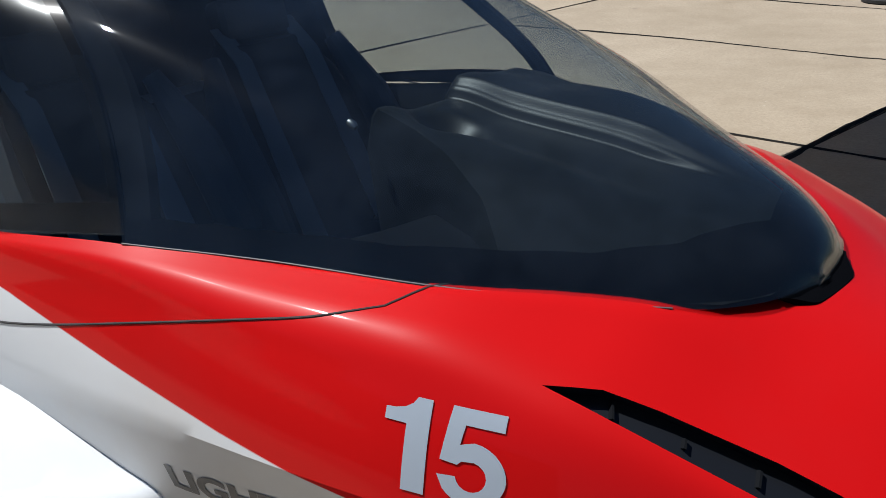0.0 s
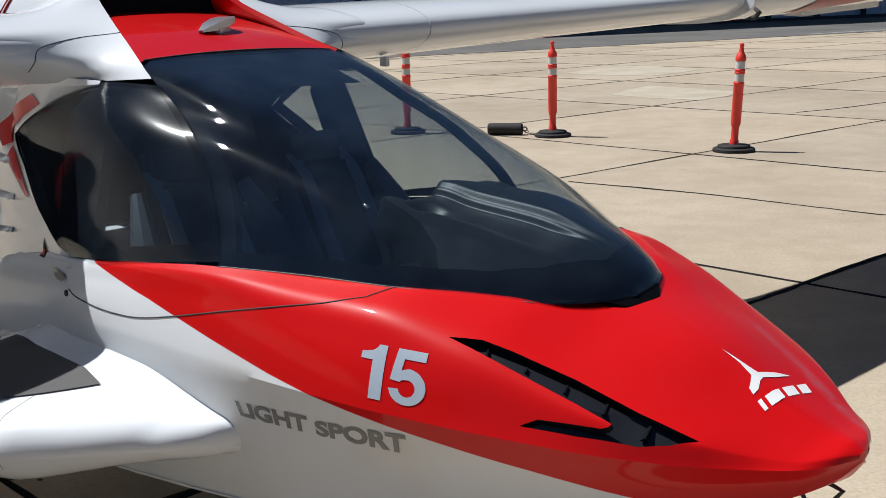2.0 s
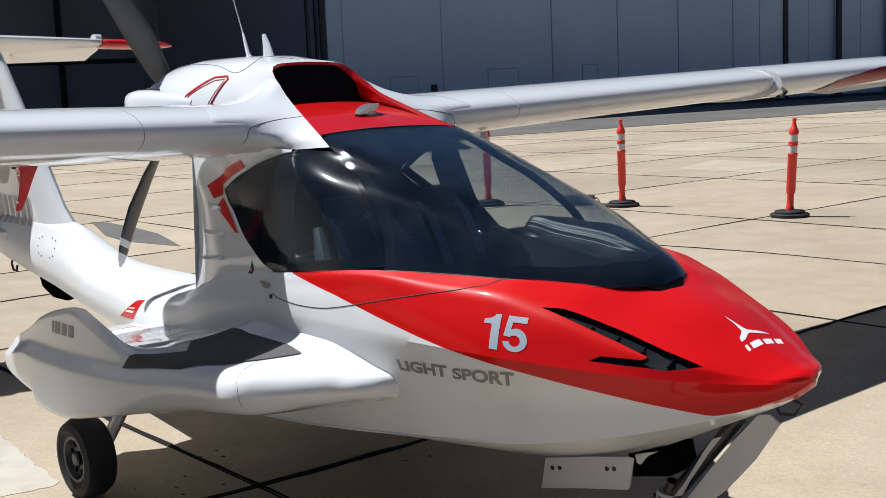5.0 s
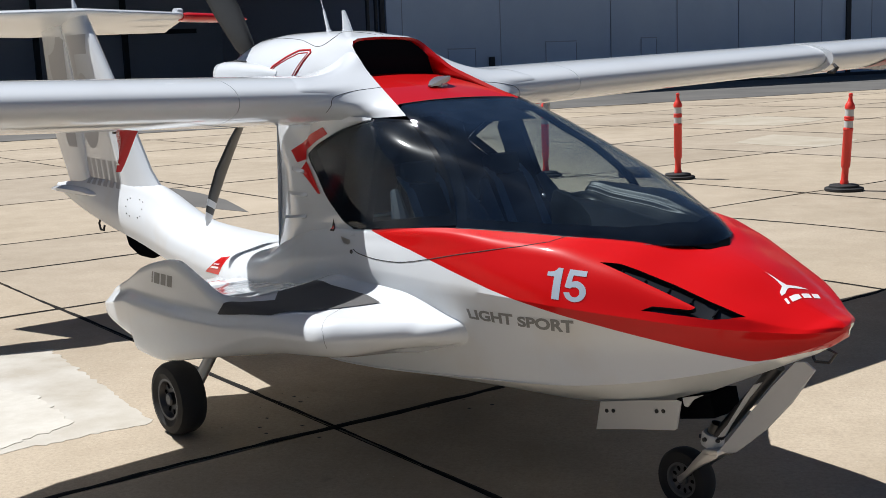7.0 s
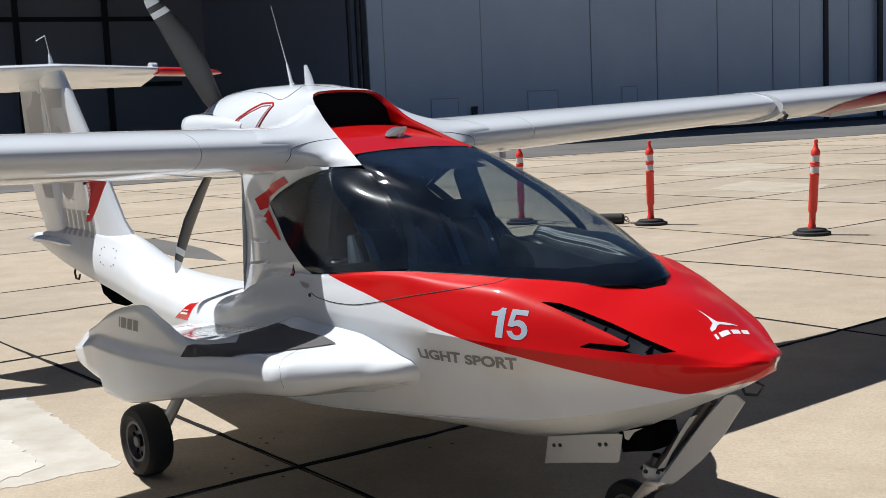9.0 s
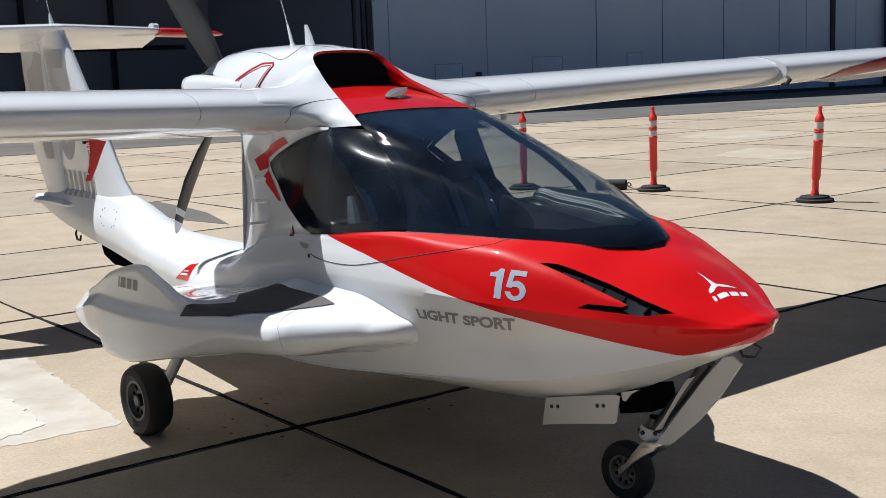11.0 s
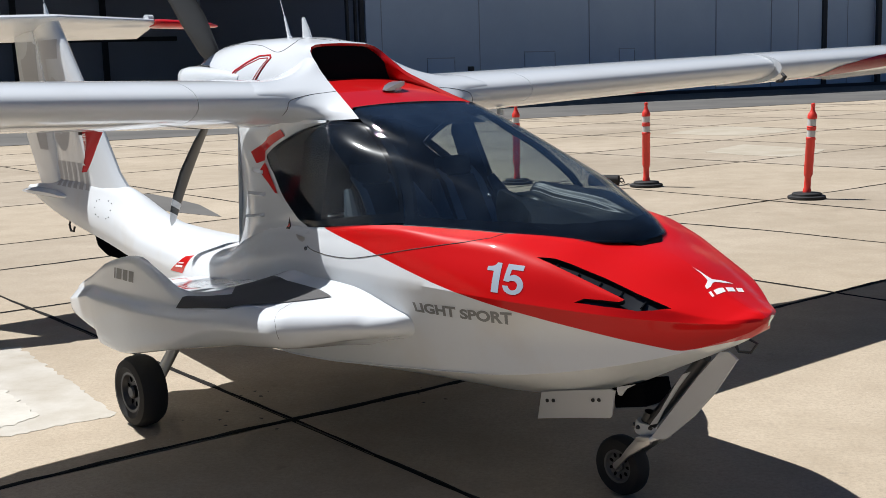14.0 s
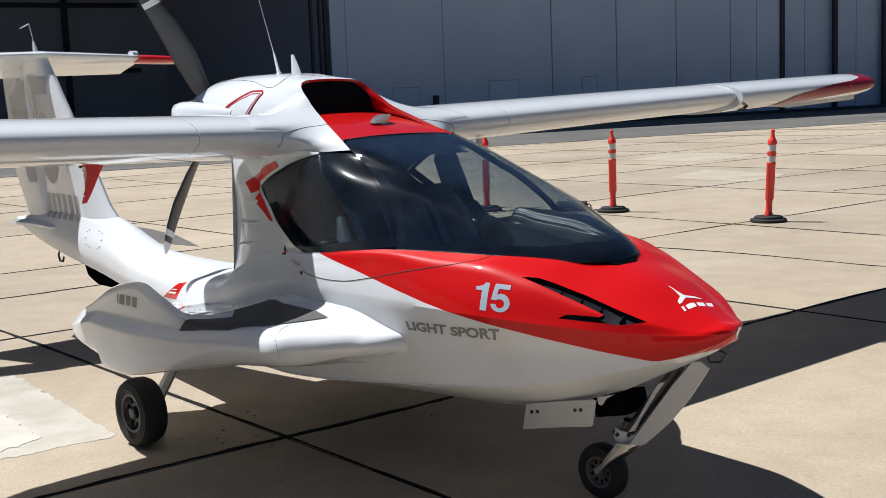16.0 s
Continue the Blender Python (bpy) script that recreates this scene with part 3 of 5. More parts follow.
part("headliner", loft([[(-1.22, y, 1.535 - 0.35 * y * y), (-1.5, y, 1.545 - 0.4 * y * y), (-1.75, y, 1.53 - 0.4 * y * y)] for y in np.linspace(-0.42, 0.42, 13)]), cabin_black, plane)

# side windows
split = [SPLIT[k] for k in range(2, 120, 8)]
C3 = split[-1]
rear = [(-1.23, -0.603, 1.046), (-1.30, -0.600, 1.067), (-1.39, -0.582, 1.110), (-1.499, -0.555, 1.163), (-1.612, -0.520, 1.243), (-1.734, -0.481, 1.330)]
top_edge = [rear[-1], (-1.656, -0.472, 1.379), (-1.51, -0.448, 1.444), (-1.31, -0.428, 1.490), tuple(C3)]
bottom_edge = [rear[0], (-1.06, -0.618, 1.063), (-0.85, -0.600, 1.083), tuple(split[0])]
rows = coons(bottom_edge, top_edge, rear, split, 26, 28)
for j, r in enumerate(rows):
    bulge = 0.040 * math.sin(math.pi * (j / 27) ** 2.0) * np.sin(math.pi * np.linspace(0, 1, 26) ** 1.6)
    r += bulge[:, None] * (0.1, -1, 0.25)
for sign in (1, -1):
    pr = [across(r, sign) for r in rows]
    part("side_window", thick(loft(pr), 0.005), side_glass, plane, "smoked side window")
    inset = [r * (1, 0.985, 1) for r in pr]
    part("window_border", loft([r[:3] for r in inset]), trim_black, plane)
    part("window_border", loft([r[-2:] for r in inset]), trim_black, plane)
    part("window_border", loft(inset[:3]), trim_black, plane)
    part("window_border", loft(inset[-2:]), trim_black, plane)

# white cabin side behind the window, up to the wing
for sign in (1, -1):
    front = [(-1.19, -0.622, 1.02)] + rear + [(-1.74, -0.44, 1.50)]
    aft = [(-2.10, -0.44, 0.86), (-2.13, -0.40, 1.0), (-2.14, -0.38, 1.2), (-2.15, -0.38, 1.50)]
    low = [(-1.19, -0.622, 1.02), (-1.5, -0.592, 0.985), (-1.8, -0.54, 0.92), (-2.10, -0.44, 0.86)]
    high = [(-1.74, -0.44, 1.50), (-1.86, -0.42, 1.50), (-2.0, -0.40, 1.50), (-2.15, -0.38, 1.50)]
    rows = [np.array(r) * (1, sign, 1) for r in coons(low, high, front, aft, 12, 14)]
    part("cabin_side", loft(rows), white, plane, "white cabin flank with slotted vents")
    part("cabin_lining", loft([r * (1, 0.985, 1) for r in rows]), cabin_black, plane)
    lower = flow([(-1.734, -0.481, 1.330), (-1.656, -0.472, 1.379), (-1.51, -0.440, 1.438), (-1.31, -0.415, 1.477)], 16)
    upper = flow([(-1.74, -0.44, 1.50), (-1.66, -0.475, 1.51), (-1.5, -0.475, 1.505), (-1.31, -0.425, 1.495)], 16)
    part("header_lining", loft([q * (1, 0.97 * sign, 1) for q in (lower, 0.5 * (lower + upper), upper)]), cabin_black, plane)
    part("window_header", loft([q * (1, sign, 1) for q in (lower, 0.5 * (lower + upper) + (0, -0.012, 0), upper)]), white, plane)
    back = [np.vstack([(np.array((-2.10 - 0.05 * t, -0.44 + 0.06 * t, 0.86 + 0.64 * t)) * (1, sign, 1), np.array((-2.30, 0, 0.86 + 0.64 * t)))]) for t in np.linspace(0, 1, 6)]
    part("cabin_back", loft(back), white, plane)


# wings
def airfoil(chord, thickness, n=22):
    """A closed rounded section, x from 0 (leading edge) to -chord."""
    t = (1 - np.cos(np.linspace(0, math.pi, n))) / 2
    half = 5 * thickness * (0.2969 * np.sqrt(t) - 0.126 * t - 0.3516 * t**2 + 0.2843 * t**3 - 0.1036 * t**4) * chord
    camber = 0.02 * chord * 4 * t * (1 - t)
    up = np.stack([-t * chord, camber + half], 1)
    down = np.stack([-t * chord, camber - half], 1)[::-1][1:-1]
    return np.vstack([up, down])


def wing_ring(y, le_x, le_z, chord, thickness, incidence=4.5, n=22):
    c, s = math.cos(radians(incidence)), math.sin(radians(incidence))
    return np.array([(le_x + c * x - s * z, y, le_z + s * x + c * z) for x, z in airfoil(chord, thickness, n)])


def wing_at(y):
    """Leading edge and chord of the wing at a distance from the middle."""
    chord = 1.47 - 0.035 * y - 0.33 * min(max((y - 2.0) / 1.4, 0.0), 1.0)
    return -1.43 - 0.006 * y, 1.562 + 0.029 * y, chord, 0.162 * (1.42 - 0.075 * y) / chord


def wing_skin(y, t, up):
    """A point of the starboard wing's skin at a distance y, at t of the chord, on its upper (1) or lower (-1) face."""
    lx, lz, ch, th = wing_at(y)
    half = 5 * th * (0.2969 * math.sqrt(t) - 0.126 * t - 0.3516 * t**2 + 0.2843 * t**3 - 0.1036 * t**4) * ch + 0.002
    x, z = -t * ch, 0.08 * ch * t * (1 - t) + up * half
    c, s = math.cos(radians(4.5)), math.sin(radians(4.5))
    return (lx + c * x - s * z, -y, lz + s * x + c * z)


for sign in (-1, 1):
    wing = part("wing", loft([wing_ring(sign * y, *wing_at(y)) for y in (0.46, 0.8, 0.983)], closed=True, caps=True), white, plane, "white wing panel", 70)
    outer = [wing_ring(sign * y, *wing_at(y)) for y in (0.9865, 2.0, 2.6, 3.20)]
    part("wing_outer", loft(outer, closed=True, caps=True), white, wing, "", 70)
    part("seam", loft([wing_ring(sign * y, lx - 0.004, lz, ch - 0.008, th * 0.96) for y, (lx, lz, ch, th) in ((0.97, wing_at(0.97)), (1.0, wing_at(1.0)))], closed=True, caps=True), seam_dark, wing)
    cuff = []
    for y, back, keep, flat in ((3.206, 0, 1, 1), (3.35, 0, 1, 1), (3.9, 0, 1, 1), (4.6, 0, 1, 1), (4.95, 0.005, 1, 1), (5.06, 0.02, 0.97, 0.95), (5.13, 0.06, 0.92, 0.82), (5.175, 0.13, 0.8, 0.6), (5.195, 0.25, 0.6, 0.3)):
        lx, lz, ch, th = wing_at(y)
        cuff.append(wing_ring(sign * y, lx + 0.05 - back, lz - 0.006 + 0.02 * (1 - flat), (ch + 0.05) * keep, th * 1.05 * flat))
    part("wing_tip_panel", loft(cuff, closed=True, caps=True), white, wing, "white outer panel with a dark red tip", 70)
    # root fairing: a saddle from the scoop's cheek to the wing
    P = flow_u([(-1.127, -0.381, 1.503), (-1.21, -0.359, 1.542), (-1.32, -0.322, 1.583), (-1.45, -0.286, 1.640), (-1.58, -0.249, 1.700), (-1.68, -0.227, 1.768), (-1.80, -0.19, 1.81)], 31)
    seat_on = ((0.64, 0.12, -1), (0.66, 0.045, -1), (0.67, 0.004, -1), (0.665, 0.012, 1), (0.64, 0.06, 1), (0.58, 0.14, 1), (0.46, 0.29, 1))
    W = flow_u([wing_skin(y, t, up) for y, t, up in seat_on], 31)
    C = flow_u([wing_skin(y - 0.20, t, up) for y, t, up in seat_on], 31)
    cols = []
    for k in range(31):
        u = np.linspace(0, 1, 16)[:, None]
        near = P[k] + 0.30 * (C[k] - P[k])
        skin = (1 - u) ** 3 * P[k] + 3 * (1 - u) ** 2 * u * near + 3 * (1 - u) * u**2 * C[k] + u**3 * W[k]
        cols.append(np.vstack([skin, W[k] + (-0.003, -0.03, -0.003 if k > 12 else 0.003)]))
    part("wing_root_fairing", loft([np.array(c) * (1, -sign, 1) for c in cols]), white, plane)

# engine cowling with its scoop
EDGE = [(-1.225, -0.353, 1.546), (-1.32, -0.322, 1.583), (-1.45, -0.286, 1.640), (-1.58, -0.249, 1.700), (-1.68, -0.227, 1.768), (-1.735, -0.208, 1.812), (-1.760, -0.17, 1.836), (-1.772, -0.10, 1.843), (-1.78, 0.0, 1.846)]
half = flow(EDGE, 22)


def cowl_ring(x, w, top, base=1.46, p=2.6):
    q = np.linspace(0, math.pi / 2, 22)
    return np.array([(x, -w * math.cos(a) ** (2 / p), base + (top - base) * math.sin(a) ** (2 / p)) for a in q])


def whole(h):
    return np.vstack([h, h[::-1][1:] * (1, -1, 1)])


rise = np.linspace(0, 1, 22)[:, None] ** 2
rings = [half, half + (-0.02, 0, 0.0) + rise * (0, 0, 0.010), half * (1, 0.985, 1) + (-0.06, 0, -0.012) + rise * (0, 0, 0.032)]
rings += [cowl_ring(x, w, t) for x, w, t in ((-1.95, 0.340, 1.880), (-2.15, 0.365, 1.888), (-2.42, 0.375, 1.888), (-2.60, 0.360, 1.876), (-2.72, 0.335, 1.850), (-2.80, 0.305, 1.820), (-2.85, 0.26, 1.785))]
part("engine_cowling", loft([whole(r) for r in rings], caps=False), white, plane, "white engine cowling over the cabin")
part("cowling_back", loft([whole(rings[-1]), whole(rings[-1]) * (1, 0.4, 1) * (1, 1, 0) + (0, 0, 1.66)]), dark_metal, plane)
inner = half * (1, 0.965, 1) + (-0.004, 0, -0.012)
throat = inner * (1, 0.95, 1)
throat[:, 0] = np.minimum(throat[:, 0] - 0.02, -1.70)
part("scoop_lip", loft([whole(half), whole(inner), whole(0.5 * inner + 0.5 * throat), whole(throat)]), red, plane, "red inner face of the air scoop")
part("scoop_duct", loft([whole(throat), whole(throat * (0, 0.9, 1) + (-2.1, 0, -0.01))], caps=True), cabin_black, plane)
for sign in (-1, 1):
    q = np.linspace(0, 2 * math.pi, 20, endpoint=False)
    shroud = [[(x, sign * (0.27 + w * math.copysign(abs(math.cos(k)) ** 0.6, math.cos(k))), 1.655 + h * math.copysign(abs(math.sin(k)) ** 0.55, math.sin(k))) for k in q] for x, w, h in ((-2.20, 0.075, 0.060), (-2.40, 0.10, 0.088), (-2.58, 0.108, 0.102), (-2.72, 0.104, 0.104), (-2.775, 0.098, 0.100), (-2.79, 0.085, 0.088))]
    cover = part("exhaust_shroud", loft(shroud, closed=True, caps=True), white, plane, "white shroud at the rear of the cowling", 50)
    part("shroud_gap", tube([(-2.50, sign * 0.325, 1.754), (-2.58, sign * 0.32, 1.759), (-2.66, sign * 0.30, 1.761)], 0.004, 6), seam_dark, cover)
# red roof ramp into the scoop
ramp_rows = []
for t in np.linspace(0, 1, 9):
    w = 0.352 - 0.108 * t
    y = np.linspace(-1, 1, 21)
    ramp_rows.append(np.stack([-1.232 - 0.012 * (1 - y * y) - 0.46 * t, w * y, 1.543 + 0.012 * (1 - y * y) + 0.120 * t + 0.012 * math.sin(math.pi * t)], 1))
part("roof_ramp", loft(ramp_rows), red, plane, "red roof panel")

# sea wings
def oval(cx, cz, a, b, y, n=28, p=2.3):
    q = np.linspace(0, 2 * math.pi, n, endpoint=False)
    f = lambda v: np.sign(v) * np.abs(v) ** (2 / p)
    return np.stack([cx + a * f(np.cos(q)), np.full(n, y), cz + b * f(np.sin(q))], 1)


SEA = np.array([
    (-2.62, 1.090, 0.635, 0.655, 0.610, 0.60), (-2.60, 1.125, 0.645, 0.682, 0.585, 0.59), (-2.54, 1.150, 0.650, 0.708, 0.562, 0.57), (-2.35, 1.172, 0.660, 0.775, 0.530, 0.55), (-2.215, 1.184, 0.680, 0.832, 0.512, 0.54), (-2.185, 1.186, 0.685, 0.845, 0.462, 0.53), (-2.0, 1.190, 0.71, 0.895, 0.455, 0.52),
    (-1.85, 1.190, 0.735, 0.918, 0.475, 0.52), (-1.70, 1.180, 0.752, 0.868, 0.505, 0.53), (-1.52, 1.155, 0.765, 0.790, 0.540, 0.54), (-1.36, 1.120, 0.772, 0.770, 0.562, 0.52), (-1.20, 1.080, 0.778, 0.752, 0.580, 0.50),
    (-1.05, 1.055, 0.777, 0.748, 0.592, 0.50), (-0.90, 1.030, 0.776, 0.742, 0.608, 0.50), (-0.80, 0.950, 0.770, 0.740, 0.628, 0.53), (-0.70, 0.845, 0.762, 0.736, 0.648, 0.57), (-0.65, 0.775, 0.757, 0.732, 0.650, 0.59), (-0.613, 0.735, 0.754, 0.730, 0.655, 0.60), (-0.586, 0.698, 0.750, 0.726, 0.660, 0.62), (-0.563, 0.660, 0.743, 0.720, 0.668, 0.64), (-0.549, 0.620, 0.730, 0.712, 0.680, 0.67), (-0.542, 0.585, 0.712, 0.706, 0.695, 0.69)])
for sign in (-1, 1):
    sec = []
    for x in np.r_[-2.62, -2.612, np.linspace(-2.60, -2.24, 10), -2.216, -2.20, -2.184, np.linspace(-2.15, -2.0, 5), np.linspace(-1.95, -0.68, 32), np.linspace(-0.67, -0.615, 6), -0.60, -0.588, -0.576, -0.565, -0.557, -0.55, -0.545, -0.542]:
        ye, zt, hp, ze, zb = (float(curve(SEA[:, 0], SEA[:, k], x)[0]) for k in range(1, 6))
        h = hp - ze
        zc = min(0.715, hp - 0.30 * h)
        up = 0.045 * min(max((x + 1.75) / 0.4, 0), 1)
        line = [(0.40, zt + up), (0.30 + 0.35 * ye, zt + 0.5 * up), (ye - 0.19, zt), (ye - 0.128, 0.5 * zt + 0.5 * hp), (ye - 0.095, hp - 0.01 * h), (ye - 0.070, hp), (ye - 0.052, hp - 0.05 * h), (ye - 0.045, zc + 0.02), (ye - 0.012, zc - 0.012), (ye, zc - 0.05 * h - 0.02), (ye - 0.004, ze + 0.16 * h), (ye - 0.02, ze + 0.03 * h), (ye - 0.05, ze), (ye - 0.15, 0.8 * ze + 0.2 * zb), (0.40, zb)]
        hy = 0.57 + 0.03 * min(max((-0.6 - x) / 0.4, 0), 1)
        w = min(max((ye - hy) / 0.2, 0.02), 1)
        r = min(0.10, 0.6 * (ye - hy) + 0.002)
        zm = ze + 0.50 * (zt - ze)
        low = zm - ze
        w0 = w
        w = w * (0.12 + 0.88 * float(ease((-0.52 - x) / 0.36)))
        bull = [(hy - 0.10, zt + 0.17 * w), (hy - 0.015, zt + 0.112 * w), (hy + 0.018 * w, zt + 0.070 * w), (hy + 0.055 * w, zt + 0.046 * w), (0.45 * hy + 0.55 * (ye - r), zt + 0.017 * w)]
        bull += [(ye - r + r * math.sin(a), zm + (zt - zm) * math.cos(a) ** 0.9) for a in np.linspace(0, 1.45, 8)]
        w = w0
        bull += [(ye, zm), (ye - 0.022 * w, zm - 0.45 * low), (ye - 0.07 * w, zm - 0.84 * low), (ye - 0.14 * w, ze), (hy - 0.03, 0.6 * ze + 0.4 * zb), (0.40, zb)]
        k = min(max((x + 1.62) / 0.45, 0), 1)
        k = k * k * (3 - 2 * k)
        q = (1 - k) * flow_u(line, 71) + k * flow_u(bull, 71)
        sec.append([(x, sign * y, z) for y, z in q])
    sea = part("sea_wing", loft(sec, closed=True, caps=True), white, plane, "stubby white sea wing with an upright tip fairing")
    # hidden panel added behind the sea wing, outlined to shape the ground shadow
    back = [[(x, sign * y, z) for x, z in ((-2.2, 0.60), (0.4 * -2.2 + 0.6 * te, 0.605), (te + 0.03, 0.59), (te, 0.58), (te + 0.03, 0.572), (0.4 * -2.2 + 0.6 * te, 0.56), (-2.2, 0.555))] for y, te in ((0.25, -2.99), (0.40, -2.98), (0.50, -2.955), (0.58, -3.0), (0.67, -3.055), (0.80, -3.0), (0.94, -2.90), (1.03, -2.82), (1.08, -2.70), (1.11, -2.56), (1.12, -2.46))]
    part("trailing_panel", loft(back, closed=True, caps=True), white, sea)

# fin, rudder, tailplane
def fin_ring(z, le, te, th):
    q = airfoil(le - te, th / (le - te), 14)
    return np.array([(le + x, y - 0.02 * (le - te) * 4 * (-x / (le - te)) * (1 + x / (le - te)), z) for x, y in q])


fin = [fin_ring(z, le, te, th) for z, le, te, th in ((0.90, -4.15, -5.34, 0.16), (1.08, -4.37, -5.38, 0.13), (1.4, -4.61, -5.42, 0.12), (1.7, -4.86, -5.50, 0.115), (2.12, -5.22, -5.66, 0.11))]
part("fin", loft(fin, closed=True, caps=True), white, plane, "white tail fin with faded grey numerals")
rud = [fin_ring(z, le, te, th) for z, le, te, th in ((0.91, -5.35, -5.70, 0.05), (1.28, -5.40, -5.93, 0.05), (1.7, -5.51, -5.99, 0.045), (2.08, -5.66, -6.04, 0.04))]
part("rudder", loft(rud, closed=True, caps=True), white, plane)
strake = [[(x, y, z) for x, y, z in r] for r in (oval(-5.45, 0.885, 0.46, 0.035, -0.02), oval(-5.45, 0.885, 0.46, 0.03, -0.06), oval(-5.5, 0.885, 0.34, 0.012, -0.11))]
part("tail_strake", loft(strake, closed=True, caps=True), white, plane)
for sign in (-1, 1):
    tail = [wing_ring(sign * y, le, z, ch, th, 7) for y, le, z, ch, th in ((0.0, -5.18, 2.146, 1.16, 0.075), (0.363, -5.304, 2.142, 1.04, 0.08), (0.895, -5.484, 2.134, 0.87, 0.085))]
    tail[-1][:, 1] += sign * 0.27 * np.clip((-5.484 - tail[-1][:, 0]) / 0.87, 0, 1)
    stab = part("tailplane", loft(tail, closed=True, caps=True), white, plane, "white tailplane with a red tip", 70)
    tip = [wing_ring(sign * y, le, z, ch, th, 4) for y, le, z, ch, th in ((0.902, -5.47, 2.122, 0.24, 0.22), (0.95, -5.46, 2.120, 0.32, 0.22), (1.277, -5.56, 2.116, 0.34, 0.20), (1.50, -5.66, 2.114, 0.28, 0.18), (1.60, -5.745, 2.109, 0.14, 0.14))]
    part("red_tip", loft(tip, closed=True, caps=True), red, stab)
    part("balance_horn", loft([oval(-5.56, 2.152, 0.045, 0.035, sign * y) for y in (0.865, 0.91)], closed=True, caps=True), white, stab)

# propeller
HUB = Vector((-2.90, 0.0, 1.665))
prop = new("propeller")
prop.parent = plane
prop.location = HUB
tagged(prop, "three-bladed dark propeller with white tip bands")
part("spinner", lathe([(0.002, 0.16), (0.05, 0.14), (0.095, 0.08), (0.115, 0.0), (0.115, -0.08)], 28, Matrix.Rotation(radians(-90), 4, "Y")), dark_metal, prop)
for ang in (32, 153, 272):
    secs = []
    for r, w, tw in ((0.08, 0.05, 70), (0.2, 0.12, 55), (0.4, 0.15, 45), (0.58, 0.135, 36), (0.70, 0.110, 32), (0.735, 0.102, 31), (0.77, 0.093, 30), (0.805, 0.080, 29), (0.84, 0.06, 28), (0.87, 0.015, 28)):
        bow = 0.035 * math.sin(math.pi * (r / 0.87) ** 1.5)
        q = np.linspace(0, 2 * math.pi, 16, endpoint=False)
        c, s = math.cos(radians(tw)), math.sin(radians(tw))
        secs.append([(w * 0.09 * math.sin(a) * c + w * 0.5 * math.cos(a) * s, w * 0.5 * math.cos(a) * c - w * 0.09 * math.sin(a) * s + bow, r) for a in q])
    bm = loft(secs, closed=True, caps=True)
    for f in bm.faces:
        f.material_index = 1 if 0.735 < f.calc_center_median().z < 0.77 or f.calc_center_median().z > 0.805 else 0
    bmesh.ops.transform(bm, matrix=Matrix.Rotation(radians(ang), 4, "X"), verts=bm.verts)
    part("blade", bm, (prop_grey, dull_white), prop)


# landing gear
def wheel(name, parent, at, r, w, rim):
    hub = new(name)
    hub.parent = parent
    hub.location = at
    turn = Matrix.Rotation(radians(90), 4, "X")
    prof = [(r * 0.55, -w * 0.40), (r * 0.72, -w * 0.5), (r * 0.9, -w * 0.44), (r * 0.98, -w * 0.26), (r, 0), (r * 0.98, w * 0.26), (r * 0.9, w * 0.44), (r * 0.72, w * 0.5), (r * 0.55, w * 0.40)]
    part("tyre", lathe(prof, 40, turn), rubber, hub)
    part("rim", lathe([(0, -w * 0.2), (r * 0.24, -w * 0.2), (r * 0.44, -w * 0.23), (r * 0.5, -w * 0.40), (r * 0.57, -w * 0.41), (r * 0.57, w * 0.41), (r * 0.5, w * 0.40), (r * 0.44, w * 0.23), (r * 0.24, w * 0.2), (0, w * 0.2)], 32, turn), rim, hub)
    for k in range(9):
        a = 2 * math.pi * k / 9
        hole = lathe([(0, 0), (1, 0), (1, 0.1), (0, 0.1)], 10, Matrix.Translation((r * 0.36 * math.cos(a), -w * 0.235, r * 0.36 * math.sin(a))) @ Matrix.Rotation(-a, 4, "Y") @ Matrix.Diagonal((r * 0.085, 0.006, r * 0.055, 1)) @ turn)
        part("rim_hole", hole, trim_black, hub)
    part("hub_cap", lathe([(0, w * 0.40), (r * 0.14, w * 0.39), (r * 0.18, w * 0.34), (r * 0.18, w * 0.15)], 18, turn), rim, hub)
    return hub


for sign in (-1, 1):
    gear = new("main_gear")
    gear.parent = plane
    tagged(gear, "main landing gear leg with a black tyre")
    part("leg", tube([(-2.28, sign * 0.42, 0.55), (-2.31, sign * 0.69, 0.40), (-2.28, sign * 0.85, 0.20)], 0.03, 12), steel, gear)
    wheel("wheel", gear, (-2.28, sign * 0.935, 0.178), 0.178, 0.145, dark_metal)
nose = new("nose_gear")
nose.parent = plane
tagged(nose, "nose wheel on a trailing fork behind a white gear door")
wheel("wheel", nose, (0.014, 0.016, 0.121), 0.121, 0.082, rim_grey)
part("strut", tube([(0.15, 0, 0.30), (0.43, 0, 0.64)], 0.024, 14), dark_metal, nose)



# ---- markings and small parts of the airplane ----
def lettering(text, thicken=0.0):
    """A word as flat triangles, scaled to a unit square."""
    cu = bpy.data.curves.new("t", "FONT")
    cu.body, cu.size, cu.offset = text, 1.0, thicken
    ob = bpy.data.objects.new("t", cu)
    scene.collection.objects.link(ob)
    me = bpy.data.meshes.new_from_object(ob.evaluated_get(bpy.context.evaluated_depsgraph_get()))
    bpy.data.objects.remove(ob)
    bm = bmesh.new()
    bm.from_mesh(me)
    bpy.data.meshes.remove(me)
    lo = [min(v.co[k] for v in bm.verts) for k in (0, 1)]
    hi = [max(v.co[k] for v in bm.verts) for k in (0, 1)]
    for v in bm.verts:
        v.co = ((v.co.x - lo[0]) / (hi[0] - lo[0]), (v.co.y - lo[1]) / (hi[1] - lo[1]), 0)
    return bm


